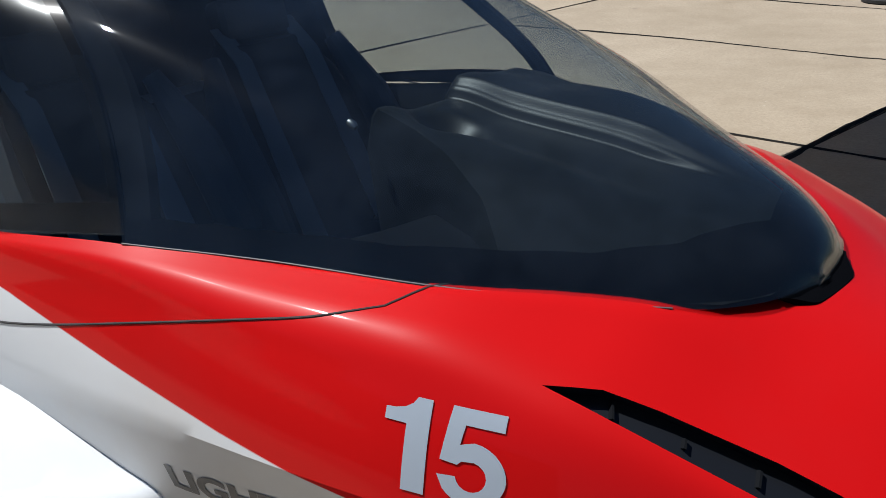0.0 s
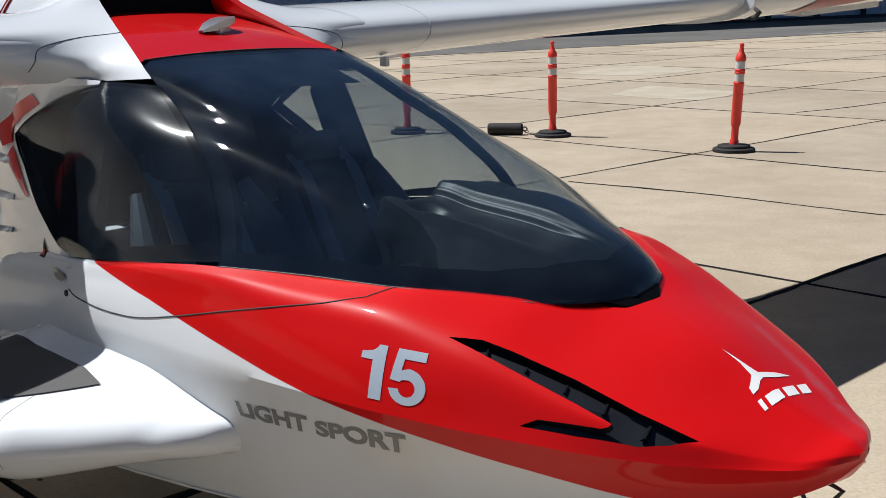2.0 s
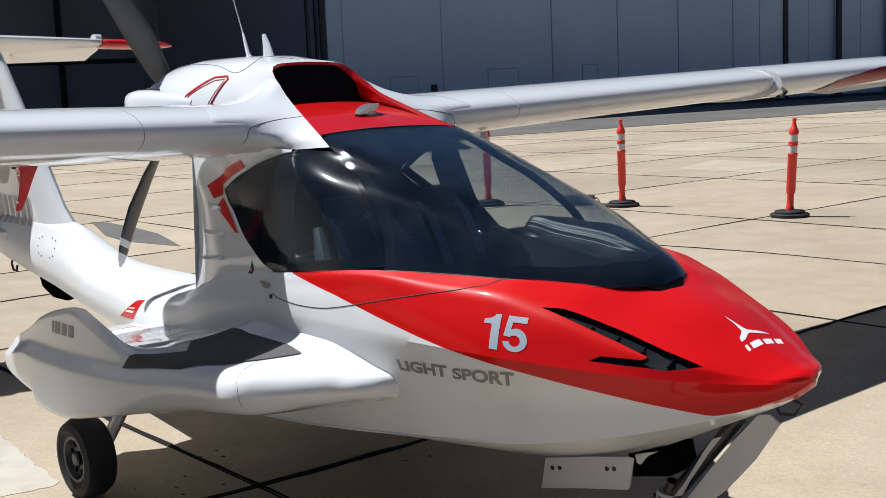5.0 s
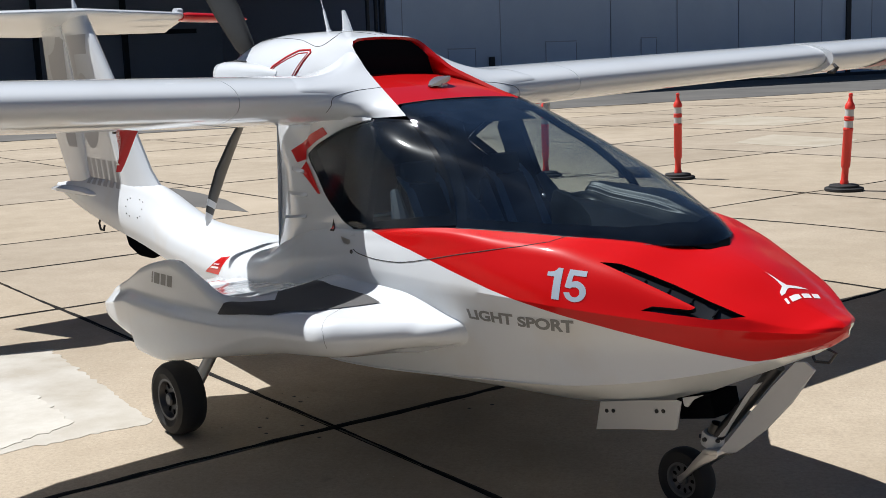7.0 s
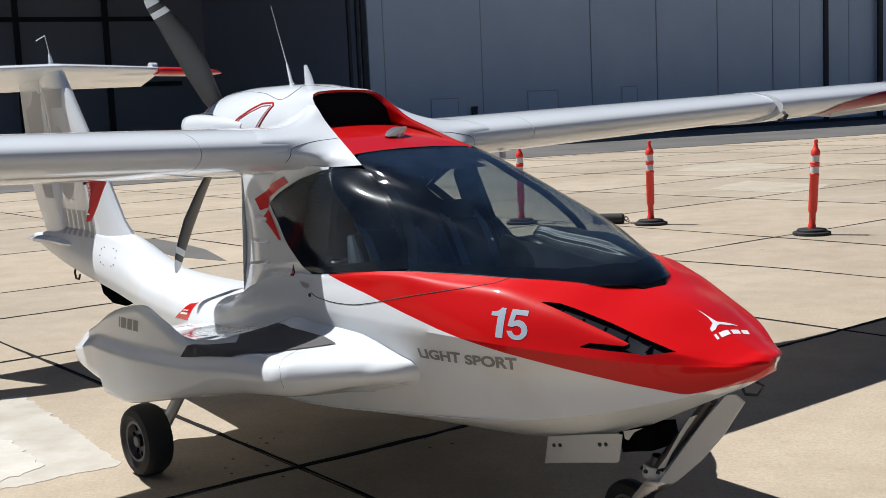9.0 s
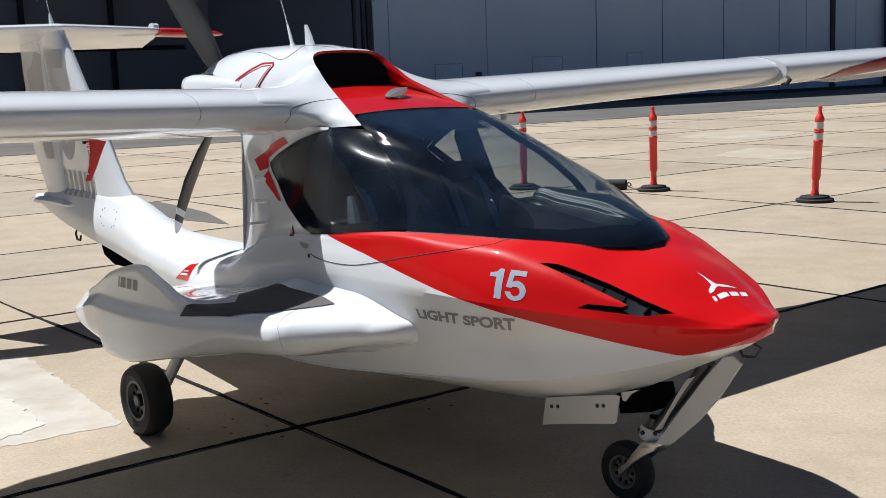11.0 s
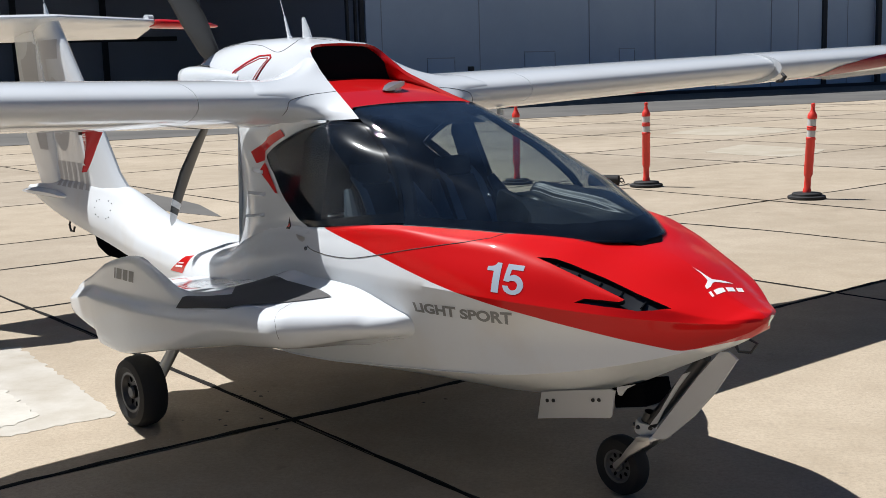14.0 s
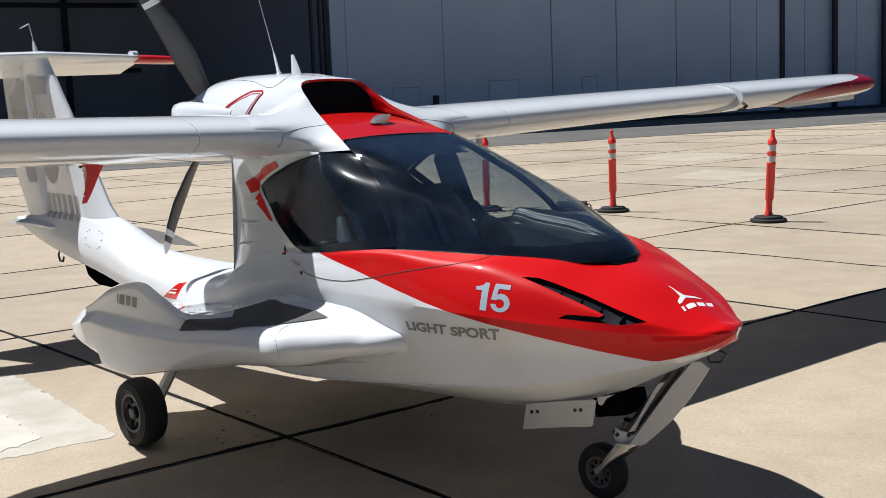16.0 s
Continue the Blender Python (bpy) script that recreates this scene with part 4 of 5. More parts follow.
def arc(cx, cy, rx, ry, a0, a1, n=8):
    return [(cx + rx * math.cos(radians(a)), cy + ry * math.sin(radians(a))) for a in np.linspace(a0, a1, n)]


def fifteen():
    """The bold numerals 1 and 5, each one outline, in a unit square."""
    one = [(.20, 0), (.385, 0), (.385, 1), (.265, 1), (.235, .935), (.18, .88), (.10, .85), (.02, .84), (.02, .71), (.20, .71)]
    five = [(.955, 1), (.955, .83), (.66, .83), (.635, .62), (.68, .645)] + arc(.735, .335, .265, .335, 88, -180, 22)[0:19] + [(.475, .27), (.615, .285)] + arc(.735, .31, .118, .16, 190, 440, 14) + [(.66, .455), (.625, .41), (.49, .43), (.545, 1)]
    return one, five


def numerals(outline, bl, br, tl, tr, onto, step=0.025):
    q = []
    for u, w in outline:
        q.append([(1 - w) * ((1 - u) * bl[k] + u * br[k]) + w * ((1 - u) * tl[k] + u * tr[k]) for k in (0, 1)])
    return sheet(q, onto, step)


def refine(bm, step):
    bmesh.ops.triangulate(bm, faces=bm.faces[:])
    for _ in range(7):
        long = [e for e in bm.edges if e.calc_length() > step]
        if not long:
            break
        bmesh.ops.subdivide_edges(bm, edges=long, cuts=1)
        bmesh.ops.triangulate(bm, faces=[f for f in bm.faces if len(f.verts) > 3])
    return bm


def tree_of(*names):
    """A search tree over the airplane's own parts of these names."""
    vs, fs = [], []
    for ob in bpy.data.objects:
        if ob.type == "MESH" and ob.name.split(".")[0] in names:
            n = len(vs)
            vs += [v.co.copy() for v in ob.data.vertices]
            fs += [[n + k for k in p.vertices] for p in ob.data.polygons]
    return BVHTree.FromPolygons(vs, fs)


def cast(tree, start, d, off):
    hit, n, _, _ = tree.ray_cast(Vector(start), Vector(d))
    if hit is None:
        hit, n, _, _ = tree.find_nearest(Vector(start) + Vector(d) * 2.45)
    if n.dot(Vector(d)) > 0:
        n = -n
    return hit + off * n


def from_side(tree, sign=-1, off=0.0014):
    return lambda x, z: cast(tree, (x, sign * 3, z), (0, -sign, 0), off)


def from_above(tree, off=0.0014):
    return lambda x, y: cast(tree, (x, y, 3), (0, 0, -1), off)


def from_ahead(tree, off=0.003):
    return lambda y, z: cast(tree, (1.2, y, z), (-1, 0, 0), off)


def lay(bm, onto, step=0.025):
    refine(bm, step)
    for v in bm.verts:
        v.co = onto(v.co.x, v.co.y)
    return bm


def sheet(outline, onto, step=0.03):
    """A thin marking of the given outline laid on a surface."""
    bm = bmesh.new()
    bm.faces.new([bm.verts.new((x, y, 0)) for x, y in outline])
    return lay(bm, onto, step)


def word(text, bl, br, tl, tr, onto, thicken=0.0, step=0.025):
    bm = lettering(text, thicken)
    for v in bm.verts:
        u, w = v.co.x, v.co.y
        p = [(1 - w) * ((1 - u) * bl[k] + u * br[k]) + w * ((1 - u) * tl[k] + u * tr[k]) for k in (0, 1)]
        v.co = (p[0], p[1], 0)
    return lay(bm, onto, step)


def stripes(name, mat, spans, bl, br, tl, tr, onto, step=0.03):
    """Plain bars, one part each, at the given spans of a word's box."""
    for u0, u1, w0, w1 in spans:
        q = []
        for u, w in ((u0, w0), (u1, w0), (u1, w1), (u0, w1)):
            q.append([(1 - w) * ((1 - u) * bl[k] + u * br[k]) + w * ((1 - u) * tl[k] + u * tr[k]) for k in (0, 1)])
        part(name, sheet(q, onto, step), mat, plane)


def seam_line(points, tree, radius=0.003, n=60, sink=0.0):
    q = []
    for p in flow(points, n):
        h, nn, _, _ = tree.find_nearest(Vector(p))
        q.append(h)
    return tube(q, radius, 6)


side_r = from_side(HT)
for digit in fifteen():
    part("race_numeral", numerals(digit, (-.147, .893), (.012, .886), (-.157, .998), (.001, .990), side_r, 0.012), silver_mark, plane, "pale silver numeral")
part("flank_word", word("LIGHT", (-0.511, 0.770), (-0.312, 0.766), (-0.519, 0.808), (-0.300, 0.813), side_r, 0.042, 0.012), grey_mark, plane, "grey word LIGHT")
part("flank_word", word("SPORT", (-0.291, 0.766), (-0.060, 0.766), (-0.282, 0.807), (-0.041, 0.820), side_r, 0.042, 0.012), grey_mark, plane, "grey word SPORT")

# air vents sunk into the red flanks
VENT = [(.012, -.446, 1.02), (.071, -.409, 1.016), (.134, -.386, .998), (.259, -.346, .956), (.388, -.319, .911), (.500, -.282, .870), (.463, -.325, .866), (.416, -.360, .861), (.310, -.414, .872), (.204, -.455, .879), (.236, -.436, .894), (.350, -.389, .890), (.362, -.380, .893), (.366, -.374, .899), (.292, -.389, .926), (.160, -.418, .972), (.092, -.433, .996)]
VANES = [((.086, -.427, .997), (.072, -.405, 1.011)), ((.163, -.399, .973), (.158, -.387, .98)), ((.246, -.381, .943), (.238, -.36, .954)), ((.327, -.364, .913), (.317, -.334, .928)), ((.412, -.351, .881), (.405, -.317, .898))]
N_VENT = Vector((0.25, -0.62, 0.74)).normalized()
hull.data.materials.append(black_plastic)
cutters = []
for sign in (1,):
    bm = bmesh.new()
    up = [bm.verts.new(across(Vector(p) + 0.03 * N_VENT, sign)) for p in VENT]
    down = [bm.verts.new(across(Vector(p) - 0.020 * N_VENT, sign)) for p in VENT]
    bm.faces.new(up)
    bm.faces.new(down[::-1])
    for k in range(len(VENT)):
        m = (k + 1) % len(VENT)
        bm.faces.new((up[m], up[k], down[k], down[m]))
    bmesh.ops.triangulate(bm, faces=[f for f in bm.faces if len(f.verts) > 4])
    bmesh.ops.recalc_face_normals(bm, faces=bm.faces)
    me = bpy.data.meshes.new("cut")
    bm.to_mesh(me)
    bm.free()
    me.materials.append(black_plastic)
    ob = bpy.data.objects.new("cut", me)
    scene.collection.objects.link(ob)
    ob.matrix_world = AIR
    cutters.append(ob)
    mod = hull.modifiers.new("vent", "BOOLEAN")
    mod.object, mod.operation, mod.solver, mod.material_mode = ob, "DIFFERENCE", "EXACT", "TRANSFER"
bpy.context.view_layer.update()
cut = bpy.data.meshes.new_from_object(hull.evaluated_get(bpy.context.evaluated_depsgraph_get()))
hull.modifiers.clear()
hull.data = cut
for ob in cutters:
    bpy.data.objects.remove(ob)
cut.shade_smooth()
cut.set_sharp_from_angle(angle=radians(24))
for sign in (1,):
    for a, b in VANES:
        a, b = Vector(a), Vector(b)
        d = Vector((0.75, 0.15, -0.35)).normalized()
        rows = [[across(q - (0.022 * N_VENT) + w * d, sign) for q in (a, b)] for w in (-0.002, 0.002)]
        top = [[across(q - 0.007 * N_VENT + (w + 0.010) * d, sign) for q in (a + (b - a) * 0.1, b)] for w in (-0.0015, 0.0015)]
        ring = [[rows[0][0], rows[0][1], rows[1][1], rows[1][0]], [top[0][0], top[0][1], top[1][1], top[1][0]]]
        part("vent_vane", loft(ring, closed=True, caps=True), cabin_black, plane)

# emblem and word on the nose, kept plain
nose_top = from_above(HT)
part("nose_emblem", sheet([(.391, -.027), (.45, -.013), (.463, -.008), (.475, .05), (.487, .084), (.485, .03), (.477, -.012), (.481, -.030), (.493, -.058), (.496, -.083), (.482, -.075), (.472, -.052), (.463, -.035), (.43, -.026)], nose_top, 0.015), white_mark, plane, "plain white three-armed emblem")
stripes("nose_bar", white_mark, [(0, .07, 0, 1), (.14, .42, 0, 1), (.49, .73, 0, 1), (.80, 1, 0, 1)], (.532, -.100), (.536, .084), (.510, -.091), (.512, .102), nose_top, 0.015)

part("nose_lamp", sheet([(.000, .790), (.035, .792), (.066, .800), (.072, .812), (.05, .822), (.02, .824), (-.005, .812)], from_ahead(HT, 0.002), 0.01), lens_clear, plane, "clear lamp lens in the nose tip")

# door seams, lock, handle
SEAM = [(-1.200, -.634, .968), (-1.157, -.637, .954), (-1.05, -.639, .944), (-.943, -.639, .944), (-.851, -.637, .951), (-.726, -.625, .973), (-.546, -.593, 1.010), (-.409, -.558, 1.036), (-.291, -.518, 1.056), (-.220, -.472, 1.070), (-.207, -.455, 1.075), (-.190, -.42, 1.081), (-.168, -.384, 1.086)]
both = tree_of("hull", "cabin_side")
for sign in (1, -1):
    part("door_seam", seam_line([(x, y * sign, z) for x, y, z in SEAM], both, 0.0019, 110), seam_dark, plane)
flank = from_side(both)
part("door_lock", lathe([(0, 0.002), (0.008, 0.002), (0.009, 0.0), (0.009, -0.01)], 16, Matrix.Translation(flank(-1.209, .955)) @ Matrix.Rotation(radians(90), 4, "X")), dark_metal, plane, "small dark key lock")
part("door_handle", sheet([(-1.302, 1.010), (-1.225, 1.001), (-1.219, .990), (-1.232, .981), (-1.262, .984), (-1.292, .998)], from_side(both, off=0.006), 0.02), steel, plane, "recessed steel door handle")
part("warning_mark", sheet([(-1.42, 1.020), (-1.375, 1.022), (-1.398, 1.075)], flank, 0.02), seam_dark, plane, "small dark triangular mark")
part("placard", sheet([(-1.413, 1.026), (-1.382, 1.027), (-1.397, 1.045)], from_side(both, off=0.005), 0.02), post_red, plane)

# louvres of the cabin side
cab = tree_of("cabin_side")
for sign in (-1, 1):
    onto = from_side(cab, sign, 0.002)
    for a, b in (((-1.97, 1.127), (-1.69, 1.141)), ((-2.01, 1.006), (-1.68, 1.047)), ((-1.91, 1.247), (-1.75, 1.24))):
        lip = [[onto(a[0] + (b[0] - a[0]) * t, a[1] + (b[1] - a[1]) * t + dz) + Vector((0, sign * o, 0)) for dz, o in ((0.0, 0.0), (0.002, 0.022 * t0), (0.006, 0.023 * t0), (0.018, 0.0))] for t, t0 in ((0, 0.1), (.2, .5), (.5, .9), (.8, 1.0), (.95, .8), (1, .1))]
        part("louvre_lip", loft(lip), white, plane)
    onto = from_side(cab, sign, 0.004)
    skin = from_side(tree_of("cabin_side", "window_header"), sign, 0.005)
    part("red_trim", sheet([(-1.60, 1.455), (-1.59, 1.425), (-1.66, 1.392), (-1.745, 1.345), (-1.735, 1.305), (-1.84, 1.285), (-1.93, 1.335), (-1.80, 1.375), (-1.72, 1.412)], skin, 0.03), red, plane)
    part("red_trim", sheet([(-1.80, 1.252), (-1.735, 1.296), (-1.70, 1.275), (-1.63, 1.225), (-1.545, 1.165), (-1.575, 1.165), (-1.67, 1.205)], onto, 0.03), red, plane)

# step pads and plain bars on the sea wings
seat_top = tree_of("sea_wing")
for sign in (-1, 1):
    pad = [(-1.50, -1.115), (-1.19, -1.045), (-1.06, -.965), (-.96, -.845), (-.881, -.737), (-1.0, -.71), (-1.397, -.694), (-1.45, -.85), (-1.34, -.935)]
    part("step_pad", sheet([(x, -sign * y) for x, y in pad], from_above(seat_top, 0.004), 0.03), grip, plane, "dark grey anti-slip step pad")
    stripes("sea_wing_bar", grey_mark, [(0, .06, 0, 1), (.12, .38, 0, 1), (.45, .68, 0, 1), (.75, .98, 0, 1)], (-2.04, .80), (-1.84, .80), (-2.03, .85), (-1.83, .85), from_side(seat_top, sign))
    part("sea_wing_seam", seam_line([(-1.0, sign * .80, .79), (-.93, sign * .95, .76), (-.866, sign * 1.02, .70), (-.866, sign * 1.01, .66)], seat_top, 0.0007, 40), seam_dark, plane)
    part("spray_rail", tube([(x, sign * (float(curve(HULL[:, 0], HULL[:, 2], x)[0]) + 0.004), float(curve(HULL[:, 0], HULL[:, 3], x)[0]) + 0.002) for x in np.linspace(-2.4, -0.1, 36)], [0.004] * 24 + [float(v) for v in np.linspace(0.004, 0.0006, 12)], 8), white, plane)

# boom and tail
boom = from_side(HT)
part("boom_mark", sheet([(-3.15, .597), (-2.94, .70), (-2.83, .718), (-2.94, .607)], boom, 0.03), red, plane, "red slanted mark")
stripes("boom_bar", white_mark, [(.1, .9, .30, .42), (.15, .8, .55, .62)], (-3.12, .602), (-2.96, .612), (-2.95, .695), (-2.86, .708), from_side(HT, off=0.005))
tail_skin = tree_of("fin", "rudder", "hull")
tail_side = from_side(tail_skin, off=0.0015)
faded = material("faded_grey_marking", (0.42, 0.43, 0.45), 0.5)
for digit in fifteen():
    part("tail_numeral", numerals(digit, (-5.80, 1.20), (-4.96, 1.20), (-5.95, 1.99), (-5.10, 1.99), tail_side, .04), faded, plane, "large faded grey numeral")
stripes("registration_bar", faded, [(k / 6, k / 6 + .105, 0, 1) for k in range(6)], (-5.32, .95), (-4.62, .95), (-5.37, 1.13), (-4.67, 1.13), from_side(tail_skin, off=0.002), 0.03)
for k in range(10):
    a = 2 * math.pi * k / 10
    c = boom(-4.37 + .13 * math.copysign(abs(math.cos(a)) ** .5, math.cos(a)) - .03 * math.sin(a), .85 + .055 * math.copysign(abs(math.sin(a)) ** .5, math.sin(a)))
    part("rivet", lathe([(0, .002), (.0045, .001), (.0045, -.002)], 8, Matrix.Translation(c) @ Matrix.Rotation(radians(90), 4, "X")), dark_metal, plane)
# black rounded body hanging below the boom's keel
part("tail_bumper", tube([(-4.76, 0, .645), (-4.68, 0, .585), (-4.56, 0, .55), (-4.42, 0, .545), (-4.25, 0, .575)], [.03, .05, .055, .05, .03], 14), trim_black, plane, "black rounded bulge under the tail boom")
part("tie_down_hook", tube([(-5.21, 0, .72), (-5.26, 0, .66), (-5.24, 0, .615), (-5.19, 0, .615), (-5.17, 0, .65)], 0.008, 8), dark_metal, plane)
part("tail_antenna", join(tube([(-5.37, 0, 2.16), (-5.40, 0, 2.25)], [0.022, 0.007], 10), tube([(-5.40, 0, 2.25), (-5.455, 0, 2.385)], 0.003, 6), tube([(-5.455, 0, 2.385), (-5.62, 0, 2.36)], 0.003, 6)), white, plane)
part("whip_antenna", tube([(-2.224, 0, 1.885), (-2.23, 0, 1.90), (-2.262, 0, 1.995), (-2.264, 0, 2.0), (-2.30, 0, 2.09), (-2.385, 0, 2.31)], [0.018, 0.010, 0.006, 0.0025, 0.002, 0.0015], 10), white, plane, "thin white whip antenna")
turn = np.linspace(0, 2 * math.pi, 16, endpoint=False)
blade_rows = [np.stack([-2.06 - lean + w * np.cos(turn), 0.011 * k * np.sin(turn), np.full(16, z)], 1) for z, w, k, lean in ((1.875, .045, 1, 0), (1.93, .03, .9, .012), (1.985, .012, .6, .03))]
part("fin_antenna", loft(blade_rows, closed=True, caps=True), white, plane)

# cowling: red outlined marks, seams, small vent
cowl = tree_of("engine_cowling", "wing_root_fairing")
cowl_only = tree_of("engine_cowling")
for sign in (1, -1):
    for inset in (0.0, 0.022):
        pts = [(-2.30 + inset, -.350, 1.655), (-2.25 + inset, -.323, 1.724), (-2.093 + inset * .4, -.266, 1.796 - inset), (-2.017 - inset * .3, -.255, 1.797 - inset), (-1.997 - inset, -.262, 1.780 - inset * .5), (-2.06 - inset, -.34, 1.66)]
        dense = [tuple(np.array(a) + (np.array(b) - a) * t) for a, b in zip(pts, pts[1:]) for t in np.linspace(0, 1, 8)]
        q = [cowl_only.find_nearest(Vector((x, y * sign, z)))[0] for x, y, z in dense]
        part("cowl_mark", tube(q, 0.0055 if inset == 0 else 0.003, 6), red, plane)
    part("cowl_seam", seam_line([(-1.80, sign * -.02, 1.86), (-1.967, sign * -.082, 1.877), (-1.932, sign * -.167, 1.851), (-1.97, sign * -.236, 1.81), (-2.174, sign * -.205, 1.848), (-2.382, sign * -.178, 1.863), (-2.7, sign * -.16, 1.86)], cowl, 0.0015, 60), seam_dark, plane)
    part("root_seam", seam_line([(-1.45, sign * -.56, 1.50), (-1.406, sign * -.557, 1.539), (-1.422, sign * -.544, 1.578), (-1.434, sign * -.508, 1.593), (-1.43, sign * -.40, 1.612), (-1.40, sign * -.30, 1.63)], cowl, 0.0016, 50), seam_dark, plane)
    part("cowl_fastener", sheet([(-2.62, 1.70), (-2.57, 1.70), (-2.57, 1.715), (-2.62, 1.715)], from_side(cowl, -sign), 0.03), dark_metal, plane)

# roof light, silver wedge on a foot
lamp = []
for t, w, lo, hi in ((0, .008, .004, .010), (.35, .026, .004, .026), (.75, .034, .012, .036), (1, .030, .020, .038)):
    c = Vector((-1.40 - .055 * t, -.03 + .135 * t, 1.606 + .010 * t))
    lamp.append([c + Vector((-.9, -.42, 0)) * w * s + Vector((0, 0, h)) for s, h in ((-1, lo), (1, lo), (1, hi), (-1, hi))])
part("roof_light", loft(lamp, closed=True, caps=True), steel, plane, "silver wedge-shaped roof light")
part("roof_light_foot", box(.05, .06, .03, pose(-1.43, .055, 1.612, 0, 12, 22), .006), lens_clear, plane)
part("roof_seam", tube([(-1.236 - 0.012 * (1 - t * t), .333 * t, 1.546 + 0.012 * (1 - t * t)) for t in np.linspace(-1, 1, 25)], 0.003, 6), seam_dark, plane)
# notch under the windscreen's tip
catch = []
for y in np.linspace(-0.115, 0.095, 22):
    d = ease((0.105 - abs(y + 0.010)) / 0.05)
    x0 = 0.158 - 1.1 * (y + 0.01) ** 2
    catch.append([(x0 - 0.03, y, 1.058), (x0 - 0.002, y, 1.052), (x0 + 0.008 + 0.022 * d, y, 1.049 - 0.014 * d), (x0 + 0.008 + 0.024 * d, y, 1.046 - 0.034 * d), (x0 - 0.03, y, 1.044 - 0.034 * d)])
part("windscreen_catch", loft(catch, closed=True, caps=True), trim_black, plane, "black catch under the windscreen tip")

# wings: red tips, lights, brackets
tips = tree_of("wing_tip_panel")
for sign in (-1, 1):
    part("red_wing_tip", sheet([(sign * y, z) for y, z in ((3.76, 1.566), (3.80, 1.605), (3.88, 1.641), (4.1, 1.670), (4.4, 1.705), (4.72, 1.728), (4.88, 1.750), (4.97, 1.79), (5.17, 1.79), (5.19, 1.715), (5.12, 1.684), (4.84, 1.654), (4.3, 1.612))], from_ahead(tips, 0.005), 0.015), dark_red, plane, "dark red wing tip")
    part("position_light", lathe([(0, .014), (.01, .008), (.014, 0), (.014, -.01)], 12, Matrix.Translation(from_ahead(tips)(sign * 4.654, 1.688)) @ Matrix.Rotation(radians(90), 4, "Y")), post_red if sign > 0 else lens_clear, plane)
    part("cuff_notch", tube([(-1.40, sign * 3.21, 1.612), (-1.37, sign * 3.20, 1.59), (-1.385, sign * 3.19, 1.567), (-1.43, sign * 3.19, 1.56)], [.008, .014, .016, .006], 8), seam_dark, plane)
    part("tip_tab", box(.55, .98, .05, pose(-1.93, sign * 4.68, 1.607, 2.0 * sign, 4, 0), .008), dull_white, plane)

part("wing_bracket", box(.035, .02, .035, pose(-1.63, .93, 1.468), .006), dull_white, plane)

# nose gear: fairing plates, bracket, well, tow hook, lamp
def upright(outline, y, t, name, mat, bevel=0.003, label="", parent=None):
    """A plate standing along the airplane, of outline (x, z), from y to y + t."""
    m = Matrix(((1, 0, 0, 0), (0, 0, -1, y), (0, 1, 0, 0), (0, 0, 0, 1)))
    return part(name, plate(outline, m, t, bevel), mat, parent or nose, label)


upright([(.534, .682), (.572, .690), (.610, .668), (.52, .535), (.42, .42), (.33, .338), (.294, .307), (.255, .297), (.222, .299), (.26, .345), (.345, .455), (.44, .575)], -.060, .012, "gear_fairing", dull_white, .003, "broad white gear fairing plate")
FORK = [(.215, .283), (.17, .286), (.134, .268), (.092, .22), (.06, .178), (.022, .146), (.020, .128), (.036, .122), (.055, .143), (.10, .188), (.147, .222), (.208, .262)]
upright(FORK, -.052, .016, "fork", steel, .006)
upright(FORK, .068, .016, "fork", steel, .006)
part("fork_bridge", box(.07, .12, .02, pose(.18, 0, .278, 0, -10, 0), .006), steel, nose)
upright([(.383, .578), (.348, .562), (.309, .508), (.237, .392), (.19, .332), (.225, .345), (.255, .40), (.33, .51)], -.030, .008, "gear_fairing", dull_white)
part("collar", lathe([(.0, 0), (.040, .0), (.043, .006), (.043, .042), (.038, .05), (0, .05)], 24, pose(.145, 0, .287, 0, 10, 0)), dull_white, nose)
for a in (-150, -95, -30):
    part("bolt", lathe([(0, .010), (.007, .009), (.009, 0), (.009, -.01)], 10, pose(.15 + .042 * math.cos(radians(a)), .042 * math.sin(radians(a)), .318, 90, 0, a + 90)), dark_metal, nose)
part("cap", lathe([(0, .035), (.022, .032), (.026, 0), (.026, -.01)], 16, pose(.160, 0, .345, 0, 18, 0)), black_plastic, nose)
part("wheel_well", box(.16, .16, .09, pose(.105, .03, .435, 0, -13, 0), .004), trim_black, plane)
door = new("gear_door")
door.parent = plane
tagged(door, "white nose gear door hanging open")
m = Matrix(((1, 0, 0, 0), (0, 0, -1, 0), (0, 1, 0, 0), (0, 0, 0, 1)))
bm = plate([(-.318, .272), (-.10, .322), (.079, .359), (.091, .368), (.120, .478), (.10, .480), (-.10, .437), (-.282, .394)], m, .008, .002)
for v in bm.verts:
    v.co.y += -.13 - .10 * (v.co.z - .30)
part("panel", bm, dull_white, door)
for x, z in ((-.25, .365), (-.215, .372), (.004, .418), (.036, .425)):
    part("bolt", lathe([(0, .002), (.008, .002), (.008, -.004)], 10, pose(x, -.132 - .10 * (z - .30), z, 90, 0, 0)), dark_metal, door)
upright([(.118, .490), (.21, .518), (.165, .492), (.14, .46), (.125, .462)], -.135, .008, "door_bracket", dull_white, .001, parent=plane)
part("tow_hook", tube([(.560, 0, .725), (.566, 0, .695), (.574, 0, .681), (.625, 0, .686), (.652, 0, .722), (.617, 0, .733), (.59, 0, .735)], 0.0055, 8), dark_metal, plane, "dull steel tow hook")

# warning pennant on the flap bracket
pen = thing("warning_pennant", AIR, "red cloth pennant with white word DANGER under the wing", "pennant")
cloth = material("red_cloth", (0.42, 0.012, 0.016), 0.8)
